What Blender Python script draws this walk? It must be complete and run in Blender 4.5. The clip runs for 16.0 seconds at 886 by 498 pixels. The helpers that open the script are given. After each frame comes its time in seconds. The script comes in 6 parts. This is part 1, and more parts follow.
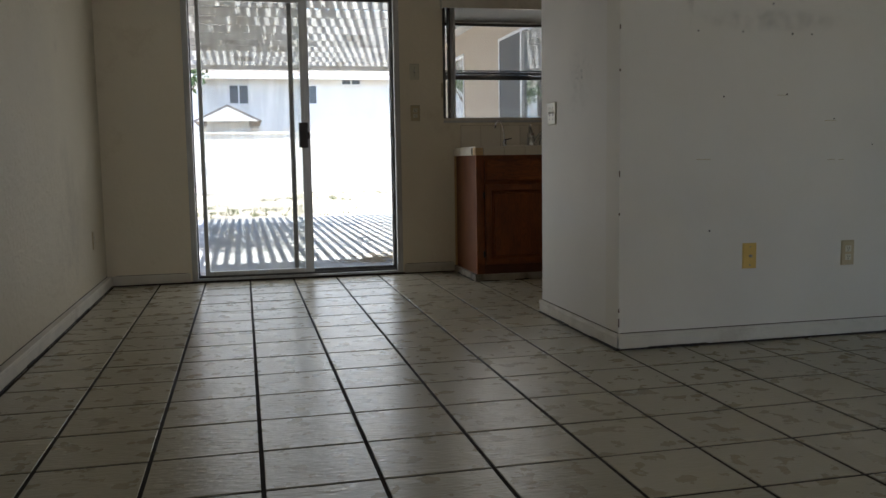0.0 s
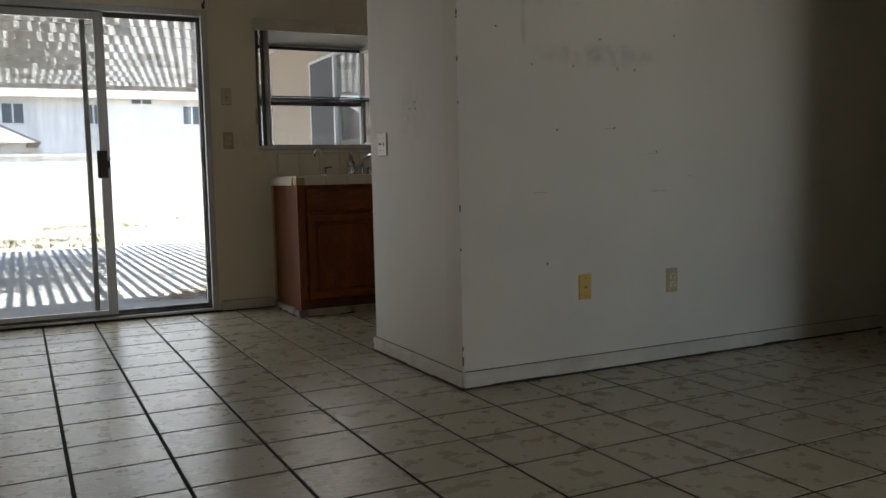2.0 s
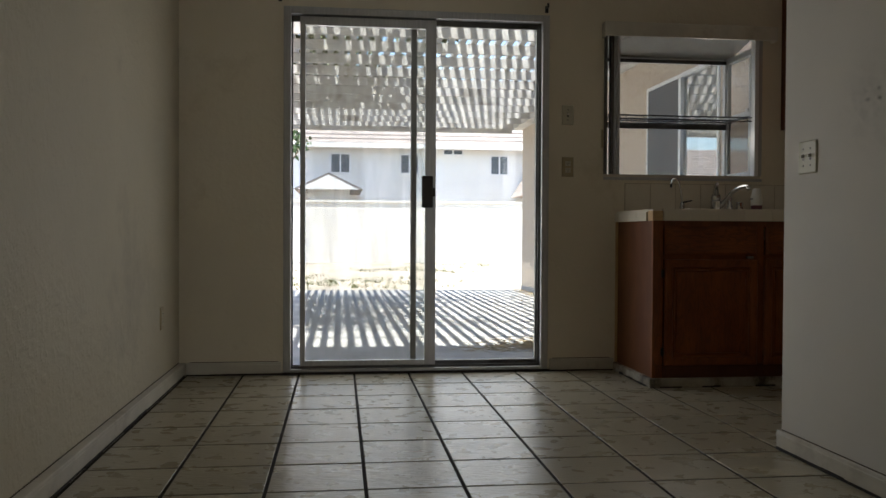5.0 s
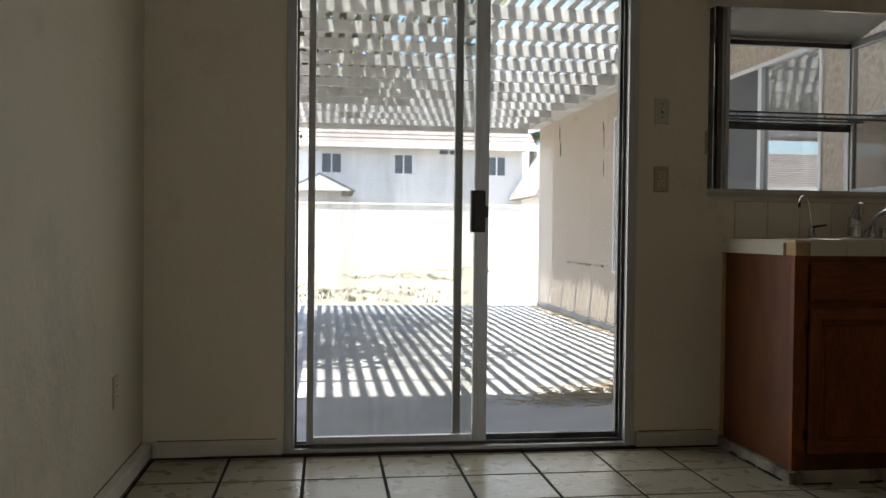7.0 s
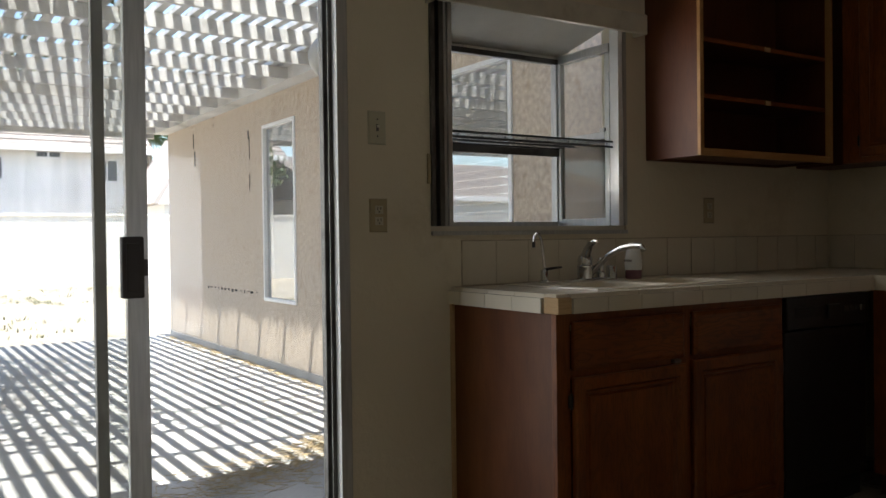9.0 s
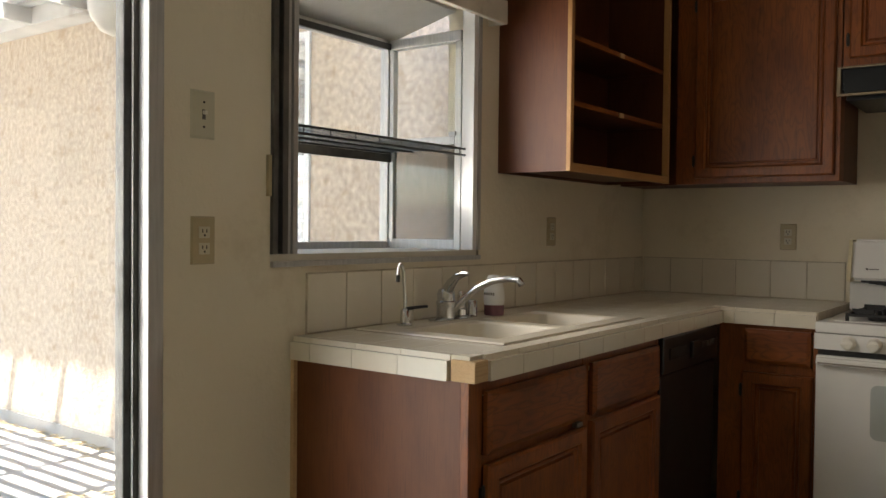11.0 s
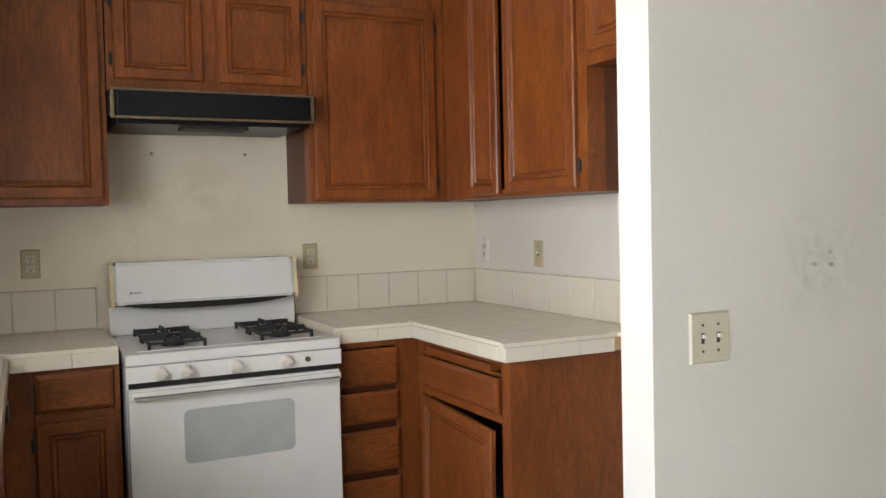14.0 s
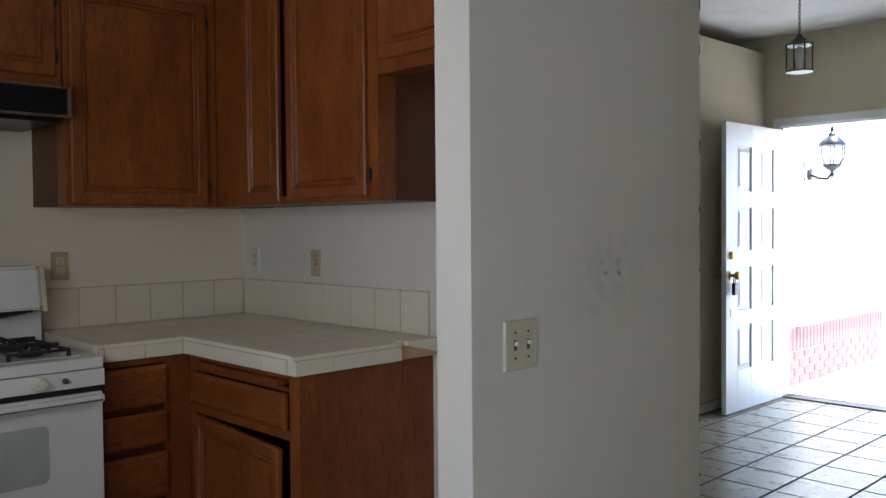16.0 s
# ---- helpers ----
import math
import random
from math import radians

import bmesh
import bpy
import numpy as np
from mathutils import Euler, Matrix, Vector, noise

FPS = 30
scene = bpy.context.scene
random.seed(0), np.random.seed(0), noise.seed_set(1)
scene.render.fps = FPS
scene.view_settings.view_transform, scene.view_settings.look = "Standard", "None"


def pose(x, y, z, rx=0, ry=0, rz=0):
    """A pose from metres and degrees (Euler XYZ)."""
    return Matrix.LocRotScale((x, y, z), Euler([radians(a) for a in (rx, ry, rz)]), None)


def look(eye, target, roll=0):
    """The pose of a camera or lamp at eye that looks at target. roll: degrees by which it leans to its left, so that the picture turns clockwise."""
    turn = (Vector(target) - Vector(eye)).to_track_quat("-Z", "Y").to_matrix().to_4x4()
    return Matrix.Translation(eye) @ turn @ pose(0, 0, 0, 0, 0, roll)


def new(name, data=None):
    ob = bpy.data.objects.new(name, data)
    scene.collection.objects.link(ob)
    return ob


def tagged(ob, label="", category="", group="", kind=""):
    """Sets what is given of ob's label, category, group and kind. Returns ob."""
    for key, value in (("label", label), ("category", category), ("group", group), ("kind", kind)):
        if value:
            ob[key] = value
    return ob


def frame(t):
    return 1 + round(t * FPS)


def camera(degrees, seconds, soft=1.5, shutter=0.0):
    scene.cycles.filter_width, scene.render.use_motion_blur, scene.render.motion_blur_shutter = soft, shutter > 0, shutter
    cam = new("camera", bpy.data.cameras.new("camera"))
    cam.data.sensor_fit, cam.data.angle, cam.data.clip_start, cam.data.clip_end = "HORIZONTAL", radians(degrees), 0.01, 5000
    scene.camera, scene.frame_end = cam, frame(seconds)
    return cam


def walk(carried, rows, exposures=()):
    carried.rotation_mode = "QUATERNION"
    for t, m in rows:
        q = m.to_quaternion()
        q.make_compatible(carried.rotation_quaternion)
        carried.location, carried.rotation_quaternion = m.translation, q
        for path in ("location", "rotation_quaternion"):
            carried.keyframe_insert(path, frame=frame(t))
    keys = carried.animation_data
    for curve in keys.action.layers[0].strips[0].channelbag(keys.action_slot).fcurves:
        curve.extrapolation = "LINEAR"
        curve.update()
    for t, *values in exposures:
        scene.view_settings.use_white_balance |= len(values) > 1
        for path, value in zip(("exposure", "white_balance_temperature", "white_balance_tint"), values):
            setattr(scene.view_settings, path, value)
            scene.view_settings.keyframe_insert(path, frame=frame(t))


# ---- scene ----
cam = camera(55.2, 16.0)
PATH = [
    (0, (-0.02, -2.201, 0.854), (0.432, -0.264, 0.647), -0.9),
    (0.5, (-0.061, -2.129, 0.897), (0.66, -0.276, 0.68), -1.1),
    (1, (-0.134, -2.091, 0.934), (0.744, -0.307, 0.715), -1.3),
    (1.5, (-0.164, -2.048, 0.951), (0.722, -0.268, 0.74), -1.2),
    (2, (-0.1, -1.952, 0.918), (0.791, -0.169, 0.75), -1.3),
    (2.5, (-0.007, -1.835, 0.852), (0.879, -0.043, 0.789), -1.0),
    (3, (0.014, -1.734, 0.829), (0.773, 0.115, 0.774), -0.6),
    (3.5, (-0.03, -1.517, 0.831), (0.65, 0.363, 0.783), -0.2),
    (4, (-0.073, -1.304, 0.83), (0.599, 0.579, 0.784), -0.1),
    (4.5, (-0.052, -1.044, 0.803), (0.362, 0.912, 0.764), -0.1),
    (5, (-0.085, -0.791, 0.808), (0.157, 1.194, 0.774), 0.3),
    (5.2, (-0.098, -0.665, 0.824), (0.14, 1.321, 0.795), 0.5),
    (7.3, (-0.267, 0.608, 0.993), (0.025, 2.586, 0.955), 0.7),
    (7.5, (-0.284, 0.692, 1.021), (0.125, 2.649, 0.98), -0.1),
    (8, (-0.239, 1.03, 1.071), (0.362, 2.937, 1.037), -0.1),
    (8.5, (-0.238, 1.257, 1.124), (0.66, 3.044, 1.092), -1.0),
    (9, (-0.184, 1.512, 1.135), (0.911, 3.185, 1.107), -0.7),
    (9.2, (-0.157, 1.605, 1.146), (0.98, 3.249, 1.118), -0.7),
    (11.3, (-0.068, 2.547, 1.251), (1.623, 3.614, 1.209), 1.1),
    (11.5, (-0.066, 2.619, 1.249), (1.676, 3.601, 1.214), 1.4),
    (11.9, (-0.026, 2.745, 1.243), (1.851, 3.434, 1.22), 1.8),
    (12, (-0.009, 2.794, 1.256), (1.907, 3.367, 1.225), 2.0),
    (12.5, (0.056, 3.029, 1.279), (2.046, 3.228, 1.245), 1.1),
    (13, (0.047, 3.242, 1.302), (2.025, 2.947, 1.265), 0.2),
    (13.5, (0.137, 3.36, 1.315), (1.978, 2.581, 1.266), -0.6),
    (14, (0.127, 3.458, 1.374), (1.918, 2.57, 1.304), -1.3),
    (14.5, (0.076, 3.494, 1.397), (1.853, 2.581, 1.307), -1.3),
    (15, (0.129, 3.437, 1.377), (1.889, 2.489, 1.31), -1.0),
    (15.5, (0.207, 3.501, 1.379), (1.804, 2.299, 1.316), -0.5),
    (16, (0.286, 3.569, 1.372), (1.722, 2.178, 1.316), -0.5),
]
EXPOSURES = [(0, 1.85, 5950, 10), (2.5, 1.8, 6150, 10), (5, 1.55, 6250, 10), (7.5, 1.65, 6250, 10), (9.2, 1.82, 6250, 10), (11.3, 3.35, 6700, 10),
             (12.2, 4.05, 7000, 10), (13, 4.15, 6600, 10), (14, 4.0, 5750, 10), (15, 3.85, 5500, 10), (15.5, 3.3, 5450, 10), (16, 2.45, 5450, 10)]
walk(cam, [(t, look(eye, target, roll)) for t, eye, target, roll in PATH], EXPOSURES)

# ---- world, sun ----
SUN_DROP = Vector((0.155, 0.235, -1.0))          # the way the sunlight travels
world = bpy.data.worlds.new("world")
scene.world = world
world.use_nodes = True
wn = world.node_tree.nodes
sky = wn.new("ShaderNodeTexSky")
sky.sky_type, sky.sun_disc = "NISHITA", False
sky.sun_elevation = math.asin(-SUN_DROP.normalized().z)
sky.sun_rotation = math.atan2(-SUN_DROP.x, -SUN_DROP.y)
wn["Background"].inputs["Strength"].default_value = 0.15
world.node_tree.links.new(sky.outputs["Color"], wn["Background"].inputs["Color"])
sun = new("sun", bpy.data.lights.new("sun", "SUN"))
sun.data.energy, sun.data.angle, sun.data.color = 5.0, radians(0.5), (1.0, 0.96, 0.9)
sun.rotation_euler = SUN_DROP.to_track_quat("-Z", "Y").to_euler()


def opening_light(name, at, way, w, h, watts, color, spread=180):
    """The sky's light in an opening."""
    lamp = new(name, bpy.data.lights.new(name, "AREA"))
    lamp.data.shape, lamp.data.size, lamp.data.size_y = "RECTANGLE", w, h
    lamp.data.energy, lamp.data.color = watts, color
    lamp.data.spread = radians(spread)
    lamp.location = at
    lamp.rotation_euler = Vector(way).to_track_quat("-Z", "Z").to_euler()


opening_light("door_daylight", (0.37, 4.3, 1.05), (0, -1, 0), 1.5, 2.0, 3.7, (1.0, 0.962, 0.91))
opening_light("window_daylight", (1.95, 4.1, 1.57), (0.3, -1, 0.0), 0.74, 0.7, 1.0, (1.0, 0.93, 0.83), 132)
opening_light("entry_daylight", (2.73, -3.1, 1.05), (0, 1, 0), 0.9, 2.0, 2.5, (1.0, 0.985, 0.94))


# ---- materials ----
def principled(name, color, rough=0.6, metal=0.0, spec=0.5):
    m = bpy.data.materials.new(name)
    m.use_nodes = True
    b = m.node_tree.nodes["Principled BSDF"]
    b.inputs["Base Color"].default_value = (*color, 1)
    b.inputs["Roughness"].default_value = rough
    b.inputs["Metallic"].default_value = metal
    b.inputs["Specular IOR Level"].default_value = spec
    return m, b, m.node_tree.nodes, m.node_tree.links


def mixed(n, l, fac, a, b):
    mx = n.new("ShaderNodeMix")
    mx.data_type = "RGBA"
    for k, v in ((6, a), (7, b)):
        if isinstance(v, bpy.types.NodeSocket):
            l.new(v, mx.inputs[k])
        else:
            mx.inputs[k].default_value = (*v, 1)
    if isinstance(fac, bpy.types.NodeSocket):
        l.new(fac, mx.inputs[0])
    else:
        mx.inputs[0].default_value = fac
    return mx.outputs[2]


def noise_at(n, l, scale, detail=4, stretch=(1, 1, 1), coord="Object", rough=0.55, distort=0.0):
    tc, mp, nz = n.new("ShaderNodeTexCoord"), n.new("ShaderNodeMapping"), n.new("ShaderNodeTexNoise")
    mp.inputs["Scale"].default_value = stretch
    nz.inputs["Scale"].default_value, nz.inputs["Detail"].default_value = scale, detail
    nz.inputs["Roughness"].default_value, nz.inputs["Distortion"].default_value = rough, distort
    l.new(n.new("ShaderNodeNewGeometry").outputs["Position"] if coord == "Position" else tc.outputs[coord], mp.inputs["Vector"])
    l.new(mp.outputs["Vector"], nz.inputs["Vector"])
    return nz.outputs["Fac"]


def ramp(n, l, fac, lo, hi):
    r = n.new("ShaderNodeMapRange")
    r.inputs["From Min"].default_value, r.inputs["From Max"].default_value = lo, hi
    l.new(fac, r.inputs["Value"])
    return r.outputs["Result"]


def bumped(n, l, b, height, strength, dist=0.004):
    bp = n.new("ShaderNodeBump")
    bp.inputs["Strength"].default_value, bp.inputs["Distance"].default_value = strength, dist
    l.new(height, bp.inputs["Height"])
    l.new(bp.outputs["Normal"], b.inputs["Normal"])


def plain(name, color, rough=0.5, metal=0.0, vary=0.12, scale=9.0, bump=0.0, bscale=60.0, stretch=(1, 1, 1), dirt=None, dirt_at=(0.6, 0.75), spec=0.5):
    """A painted, moulded or metal surface: two scales of unevenness, dirt and fine relief."""
    m, b, n, l = principled(name, color, rough, metal, spec)
    dark = tuple(c * (1 - vary) for c in color)
    lite = tuple(min(1, c * (1 + vary * 0.6)) for c in color)
    c = mixed(n, l, ramp(n, l, noise_at(n, l, scale, 5, stretch), 0.3, 0.7), dark, lite)
    if dirt:
        c = mixed(n, l, ramp(n, l, noise_at(n, l, scale * 0.37, 6, stretch, rough=0.68), *dirt_at), c, dirt)
    l.new(c, b.inputs["Base Color"])
    rr = n.new("ShaderNodeMapRange")
    rr.inputs["To Min"].default_value, rr.inputs["To Max"].default_value = rough * 0.8, min(1, rough * 1.2)
    l.new(noise_at(n, l, scale * 2.3), rr.inputs["Value"])
    l.new(rr.outputs["Result"], b.inputs["Roughness"])
    if bump:
        bumped(n, l, b, noise_at(n, l, bscale, 3, stretch), bump)
    return m


def wall_paint(name, color, bump=0.35, stain=(0.33, 0.29, 0.22)):
    """Knocked-down, hand-trowelled plaster under old paint with scuffs and grime."""
    m, b, n, l = principled(name, color, 0.62, 0, 0.35)
    c = mixed(n, l, ramp(n, l, noise_at(n, l, 1.3, 6), 0.3, 0.72), tuple(k * 0.9 for k in color), color)
    c = mixed(n, l, ramp(n, l, noise_at(n, l, 0.9, 8, rough=0.75), 0.58, 0.92), c, stain)
    l.new(c, b.inputs["Base Color"])
    h = n.new("ShaderNodeMath")
    h.operation = "ADD"
    l.new(ramp(n, l, noise_at(n, l, 30, 5, (1, 1, 0.85)), 0.46, 0.62), h.inputs[0])
    l.new(noise_at(n, l, 150, 2), h.inputs[1])
    bumped(n, l, b, h.outputs[0], bump, 0.0035)
    return m


def oak(name, axis, base=(0.172, 0.044, 0.0077), dark=(0.038, 0.0098, 0.0027), lite=(0.285, 0.084, 0.0138), rough=0.4, figured=0.3):
    """Stained oak: open pores and soft cathedral figure along one axis."""
    m, b, n, l = principled(name, base, rough, 0, 0.42)
    oi, tc, add = n.new("ShaderNodeObjectInfo"), n.new("ShaderNodeTexCoord"), n.new("ShaderNodeVectorMath")
    add.operation = "MULTIPLY_ADD"
    add.inputs[1].default_value = (7.3, 5.1, 3.7)
    l.new(oi.outputs["Random"], add.inputs[0])
    l.new(tc.outputs["Object"], add.inputs[2])

    def grain(scale, along, detail, rough_):
        mp, nz = n.new("ShaderNodeMapping"), n.new("ShaderNodeTexNoise")
        mp.inputs["Scale"].default_value = tuple(along if k == axis else 1.0 for k in range(3))
        nz.inputs["Scale"].default_value, nz.inputs["Detail"].default_value, nz.inputs["Roughness"].default_value = scale, detail, rough_
        l.new(add.outputs[0], mp.inputs["Vector"])
        l.new(mp.outputs["Vector"], nz.inputs["Vector"])
        return nz.outputs["Fac"]

    figure = grain(7.5, 0.24, 3, 0.5)
    rings = n.new("ShaderNodeMath")
    rings.operation = "MULTIPLY"
    rings.inputs[1].default_value = 44.0
    l.new(figure, rings.inputs[0])
    tri = n.new("ShaderNodeMath")
    tri.operation = "PINGPONG"
    tri.inputs[1].default_value = 1.0
    l.new(rings.outputs[0], tri.inputs[0])
    pores = grain(260, 0.03, 3, 0.6)
    c = mixed(n, l, ramp(n, l, grain(9, 0.35, 4, 0.6), 0.34, 0.72), base, lite)
    vein = n.new("ShaderNodeMath")
    vein.operation = "MULTIPLY"
    vein.inputs[1].default_value = figured
    l.new(ramp(n, l, tri.outputs[0], 0.5, 1.0), vein.inputs[0])
    c = mixed(n, l, vein.outputs[0], c, dark)
    pore = n.new("ShaderNodeMath")
    pore.operation = "MULTIPLY"
    pore.inputs[1].default_value = 0.42
    l.new(ramp(n, l, pores, 0.53, 0.68), pore.inputs[0])
    c = mixed(n, l, pore.outputs[0], c, dark)
    c = mixed(n, l, ramp(n, l, noise_at(n, l, 2.2, 5, rough=0.7), 0.62, 0.9), c, dark)
    l.new(c, b.inputs["Base Color"])
    bumped(n, l, b, pores, 0.1, 0.001)
    return m


def tile_mat(name, color, rough, dark, bump=0.25, bscale=26.0, worn=0.7, vary=0.1):
    m, b, n, l = principled(name, color, rough, 0, 0.36)
    oi = n.new("ShaderNodeObjectInfo")
    c = mixed(n, l, oi.outputs["Random"], tuple(k * (1 - vary) for k in color), tuple(min(1, k * (1 + vary * 0.6)) for k in color))
    c = mixed(n, l, ramp(n, l, noise_at(n, l, 7, 6, coord="Position", rough=0.7), 0.4, 0.95), c, dark)
    c = mixed(n, l, ramp(n, l, noise_at(n, l, 1.1, 7, coord="Position", rough=0.7), 0.45, 1.0), c, tuple(k * worn for k in dark))
    c = mixed(n, l, ramp(n, l, noise_at(n, l, bscale * 1.3, 5, (1, 1.8, 1), "Position", 0.65), 0.42, 0.95), c, dark)
    l.new(c, b.inputs["Base Color"])
    rr = n.new("ShaderNodeMapRange")
    rr.inputs["To Min"].default_value, rr.inputs["To Max"].default_value = rough * 0.88, min(1, rough * 1.2)
    l.new(noise_at(n, l, 11, 5, coord="Position"), rr.inputs["Value"])
    l.new(rr.outputs["Result"], b.inputs["Roughness"])
    bumped(n, l, b, noise_at(n, l, bscale, 2, (1, 3.2, 1), "Position"), bump, 0.0045)
    # gloss tinted blue so reflections carry the sky's bluish glare
    b.inputs["Specular Tint"].default_value = (0.8, 0.9, 1.0, 1)
    return m


def glass_mat(name, tint=(0.95, 0.96, 0.95), haze=0.0, streaky=False, gleam=0.035):
    """A thin pane: mostly clear, a mirror at its sheen, with dusty film where it is dirty."""
    m = bpy.data.materials.new(name)
    m.use_nodes = True
    n, l = m.node_tree.nodes, m.node_tree.links
    n.remove(n["Principled BSDF"])
    clear, gloss, mx, lw = n.new("ShaderNodeBsdfTransparent"), n.new("ShaderNodeBsdfGlossy"), n.new("ShaderNodeMixShader"), n.new("ShaderNodeLayerWeight")
    clear.inputs["Color"].default_value = (*tint, 1)
    gloss.inputs["Roughness"].default_value = 0.01
    lw.inputs["Blend"].default_value = 0.5
    power, sheen = n.new("ShaderNodeMath"), n.new("ShaderNodeMath")
    power.operation, sheen.operation = "POWER", "MULTIPLY_ADD"
    power.inputs[1].default_value = 5.0
    sheen.inputs[1].default_value, sheen.inputs[2].default_value = 0.9, gleam
    l.new(lw.outputs["Facing"], power.inputs[0])
    l.new(power.outputs[0], sheen.inputs[0])
    l.new(sheen.outputs[0], mx.inputs[0])
    l.new(clear.outputs[0], mx.inputs[1])
    l.new(gloss.outputs[0], mx.inputs[2])
    out = mx.outputs[0]
    if haze:
        dust, m2 = n.new("ShaderNodeBsdfDiffuse"), n.new("ShaderNodeMixShader")
        dust.inputs["Color"].default_value = (0.7, 0.68, 0.62, 1)
        h = ramp(n, l, noise_at(n, l, 3.0, 6, (5, 5, 0.5) if streaky else (1, 1, 1), rough=0.7), 0.25, 0.85)
        k = n.new("ShaderNodeMath")
        k.operation = "MULTIPLY"
        k.inputs[1].default_value = haze * 2
        l.new(h, k.inputs[0])
        l.new(k.outputs[0], m2.inputs[0])
        l.new(out, m2.inputs[1])
        l.new(dust.outputs[0], m2.inputs[2])
        out = m2.outputs[0]
    l.new(out, n["Material Output"].inputs["Surface"])
    return m


# wall tones: west and entry walls darkest, partition paler, stub wall paler still
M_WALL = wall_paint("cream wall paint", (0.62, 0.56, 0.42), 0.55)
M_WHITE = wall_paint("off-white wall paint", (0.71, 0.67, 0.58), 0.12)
M_STUB = wall_paint("paler off-white wall paint", (0.74, 0.705, 0.64), 0.08)
M_KITCH = wall_paint("kitchen wall paint", (0.8, 0.725, 0.57), 0.2, (0.42, 0.33, 0.18))
M_CEIL = plain("ceiling texture", (0.8, 0.79, 0.76), 0.85, vary=0.1, scale=3, bump=0.9, bscale=90)
M_BASE = plain("painted baseboard", (0.62, 0.58, 0.49), 0.5, vary=0.12, scale=6, dirt=(0.3, 0.25, 0.19), dirt_at=(0.56, 0.8), bump=0.2)
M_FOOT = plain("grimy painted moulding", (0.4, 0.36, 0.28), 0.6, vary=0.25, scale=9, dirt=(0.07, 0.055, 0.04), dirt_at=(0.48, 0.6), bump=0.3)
M_SEAM = plain("brown seam line", (0.1, 0.075, 0.05), 0.9, vary=0.4, scale=12)
M_GRIME = plain("black grime", (0.028, 0.022, 0.017), 0.9, vary=0.4, scale=30, bump=0.5, bscale=120)
M_TILE = tile_mat("glazed floor tile", (0.385, 0.342, 0.243), 0.27, (0.379, 0.336, 0.238), 0.55, 22, 1.0)
M_GROUT = plain("dark floor grout", (0.028, 0.023, 0.018), 0.95, vary=0.35, scale=8, bump=0.4, bscale=200, spec=0.1)
M_CTILE = tile_mat("cream counter tile", (0.74, 0.68, 0.56), 0.2, (0.71, 0.65, 0.52), 0.03, 14, 0.97, 0.025)
M_CGROUT = plain("cream counter grout", (0.71, 0.645, 0.52), 0.85, vary=0.1, scale=20)
M_BGROUT = plain("brown backsplash grout", (0.52, 0.45, 0.335), 0.9, vary=0.3, scale=14)
M_OAKV, M_OAKX, M_OAKY = oak("stained oak upright", 2), oak("stained oak along x", 0, figured=0.42), oak("stained oak along y", 1, figured=0.42)
# darker, plainer oak for cabinet bodies, insides and shelves
M_DEEP = oak("dark plain oak", 2, (0.08, 0.021, 0.0065), (0.03, 0.008, 0.003), (0.115, 0.034, 0.0095), 0.45, 0.12)
M_RAW = oak("raw pale timber", 0, (0.52, 0.34, 0.17), (0.33, 0.19, 0.08), (0.6, 0.42, 0.23), 0.7, 0.1)
M_SIDE = oak("worn veneer side", 2, (0.12, 0.034, 0.0085), (0.06, 0.016, 0.005), (0.18, 0.06, 0.016), 0.45, 0.06)
M_VENEER = oak("red-brown veneer", 2, (0.1, 0.026, 0.0078), (0.05, 0.013, 0.0045), (0.145, 0.043, 0.0125), 0.45, 0.05)
M_ENAMEL = plain("white enamel", (0.78, 0.77, 0.74), 0.22, vary=0.04, scale=5, dirt=(0.62, 0.55, 0.42), dirt_at=(0.66, 0.9))
M_YELLOW = plain("yellowed plastic", (0.7, 0.6, 0.38), 0.5, vary=0.15)
M_KNOB = plain("ivory plastic", (0.75, 0.72, 0.64), 0.4, vary=0.08)
M_PLATE = plain("almond switch plate", (0.46, 0.38, 0.23), 0.42, vary=0.1)
M_PLATEW = plain("white switch plate", (0.66, 0.64, 0.58), 0.42, vary=0.1)
M_GOLD = plain("yellow cable plate", (0.6, 0.4, 0.1), 0.4, vary=0.12)
M_BLACK = plain("black plastic", (0.014, 0.014, 0.015), 0.32, vary=0.3, scale=14)
M_HOOD = plain("gloss black enamel", (0.005, 0.006, 0.008), 0.3, vary=0.2, scale=14, spec=0.3)
M_PALE = plain("pale almond plate", (0.58, 0.55, 0.42), 0.42, vary=0.06)
M_GREYROOF = plain("dark shed roofing", (0.17, 0.15, 0.14), 0.85, vary=0.1, scale=3)
M_IRON = plain("cast iron", (0.016, 0.015, 0.015), 0.55, vary=0.4, scale=40, bump=0.3, bscale=200)
M_CHROME = plain("chrome", (0.62, 0.63, 0.64), 0.12, 1.0, vary=0.1, scale=30)
M_STEEL = plain("dull steel", (0.3, 0.28, 0.25), 0.4, 1.0, vary=0.2, scale=30)
M_BRASS = plain("aged brass", (0.42, 0.31, 0.13), 0.35, 1.0, vary=0.2, scale=40)
M_ALU = plain("mill aluminium", (0.5, 0.5, 0.49), 0.42, 0.6, vary=0.15, scale=12, stretch=(8, 8, 0.6))
M_ALUD = plain("dark mottled aluminium", (0.14, 0.135, 0.125), 0.5, 0.6, vary=0.3, scale=9, dirt=(0.05, 0.045, 0.04), dirt_at=(0.5, 0.7))
M_SINK = plain("biscuit sink enamel", (0.67, 0.61, 0.49), 0.25, vary=0.06, scale=4, dirt=(0.42, 0.33, 0.2), dirt_at=(0.62, 0.9))
M_GLASS = glass_mat("window glass")
M_MESHED = glass_mat("screened glass", (0.62, 0.61, 0.58), 0.1)
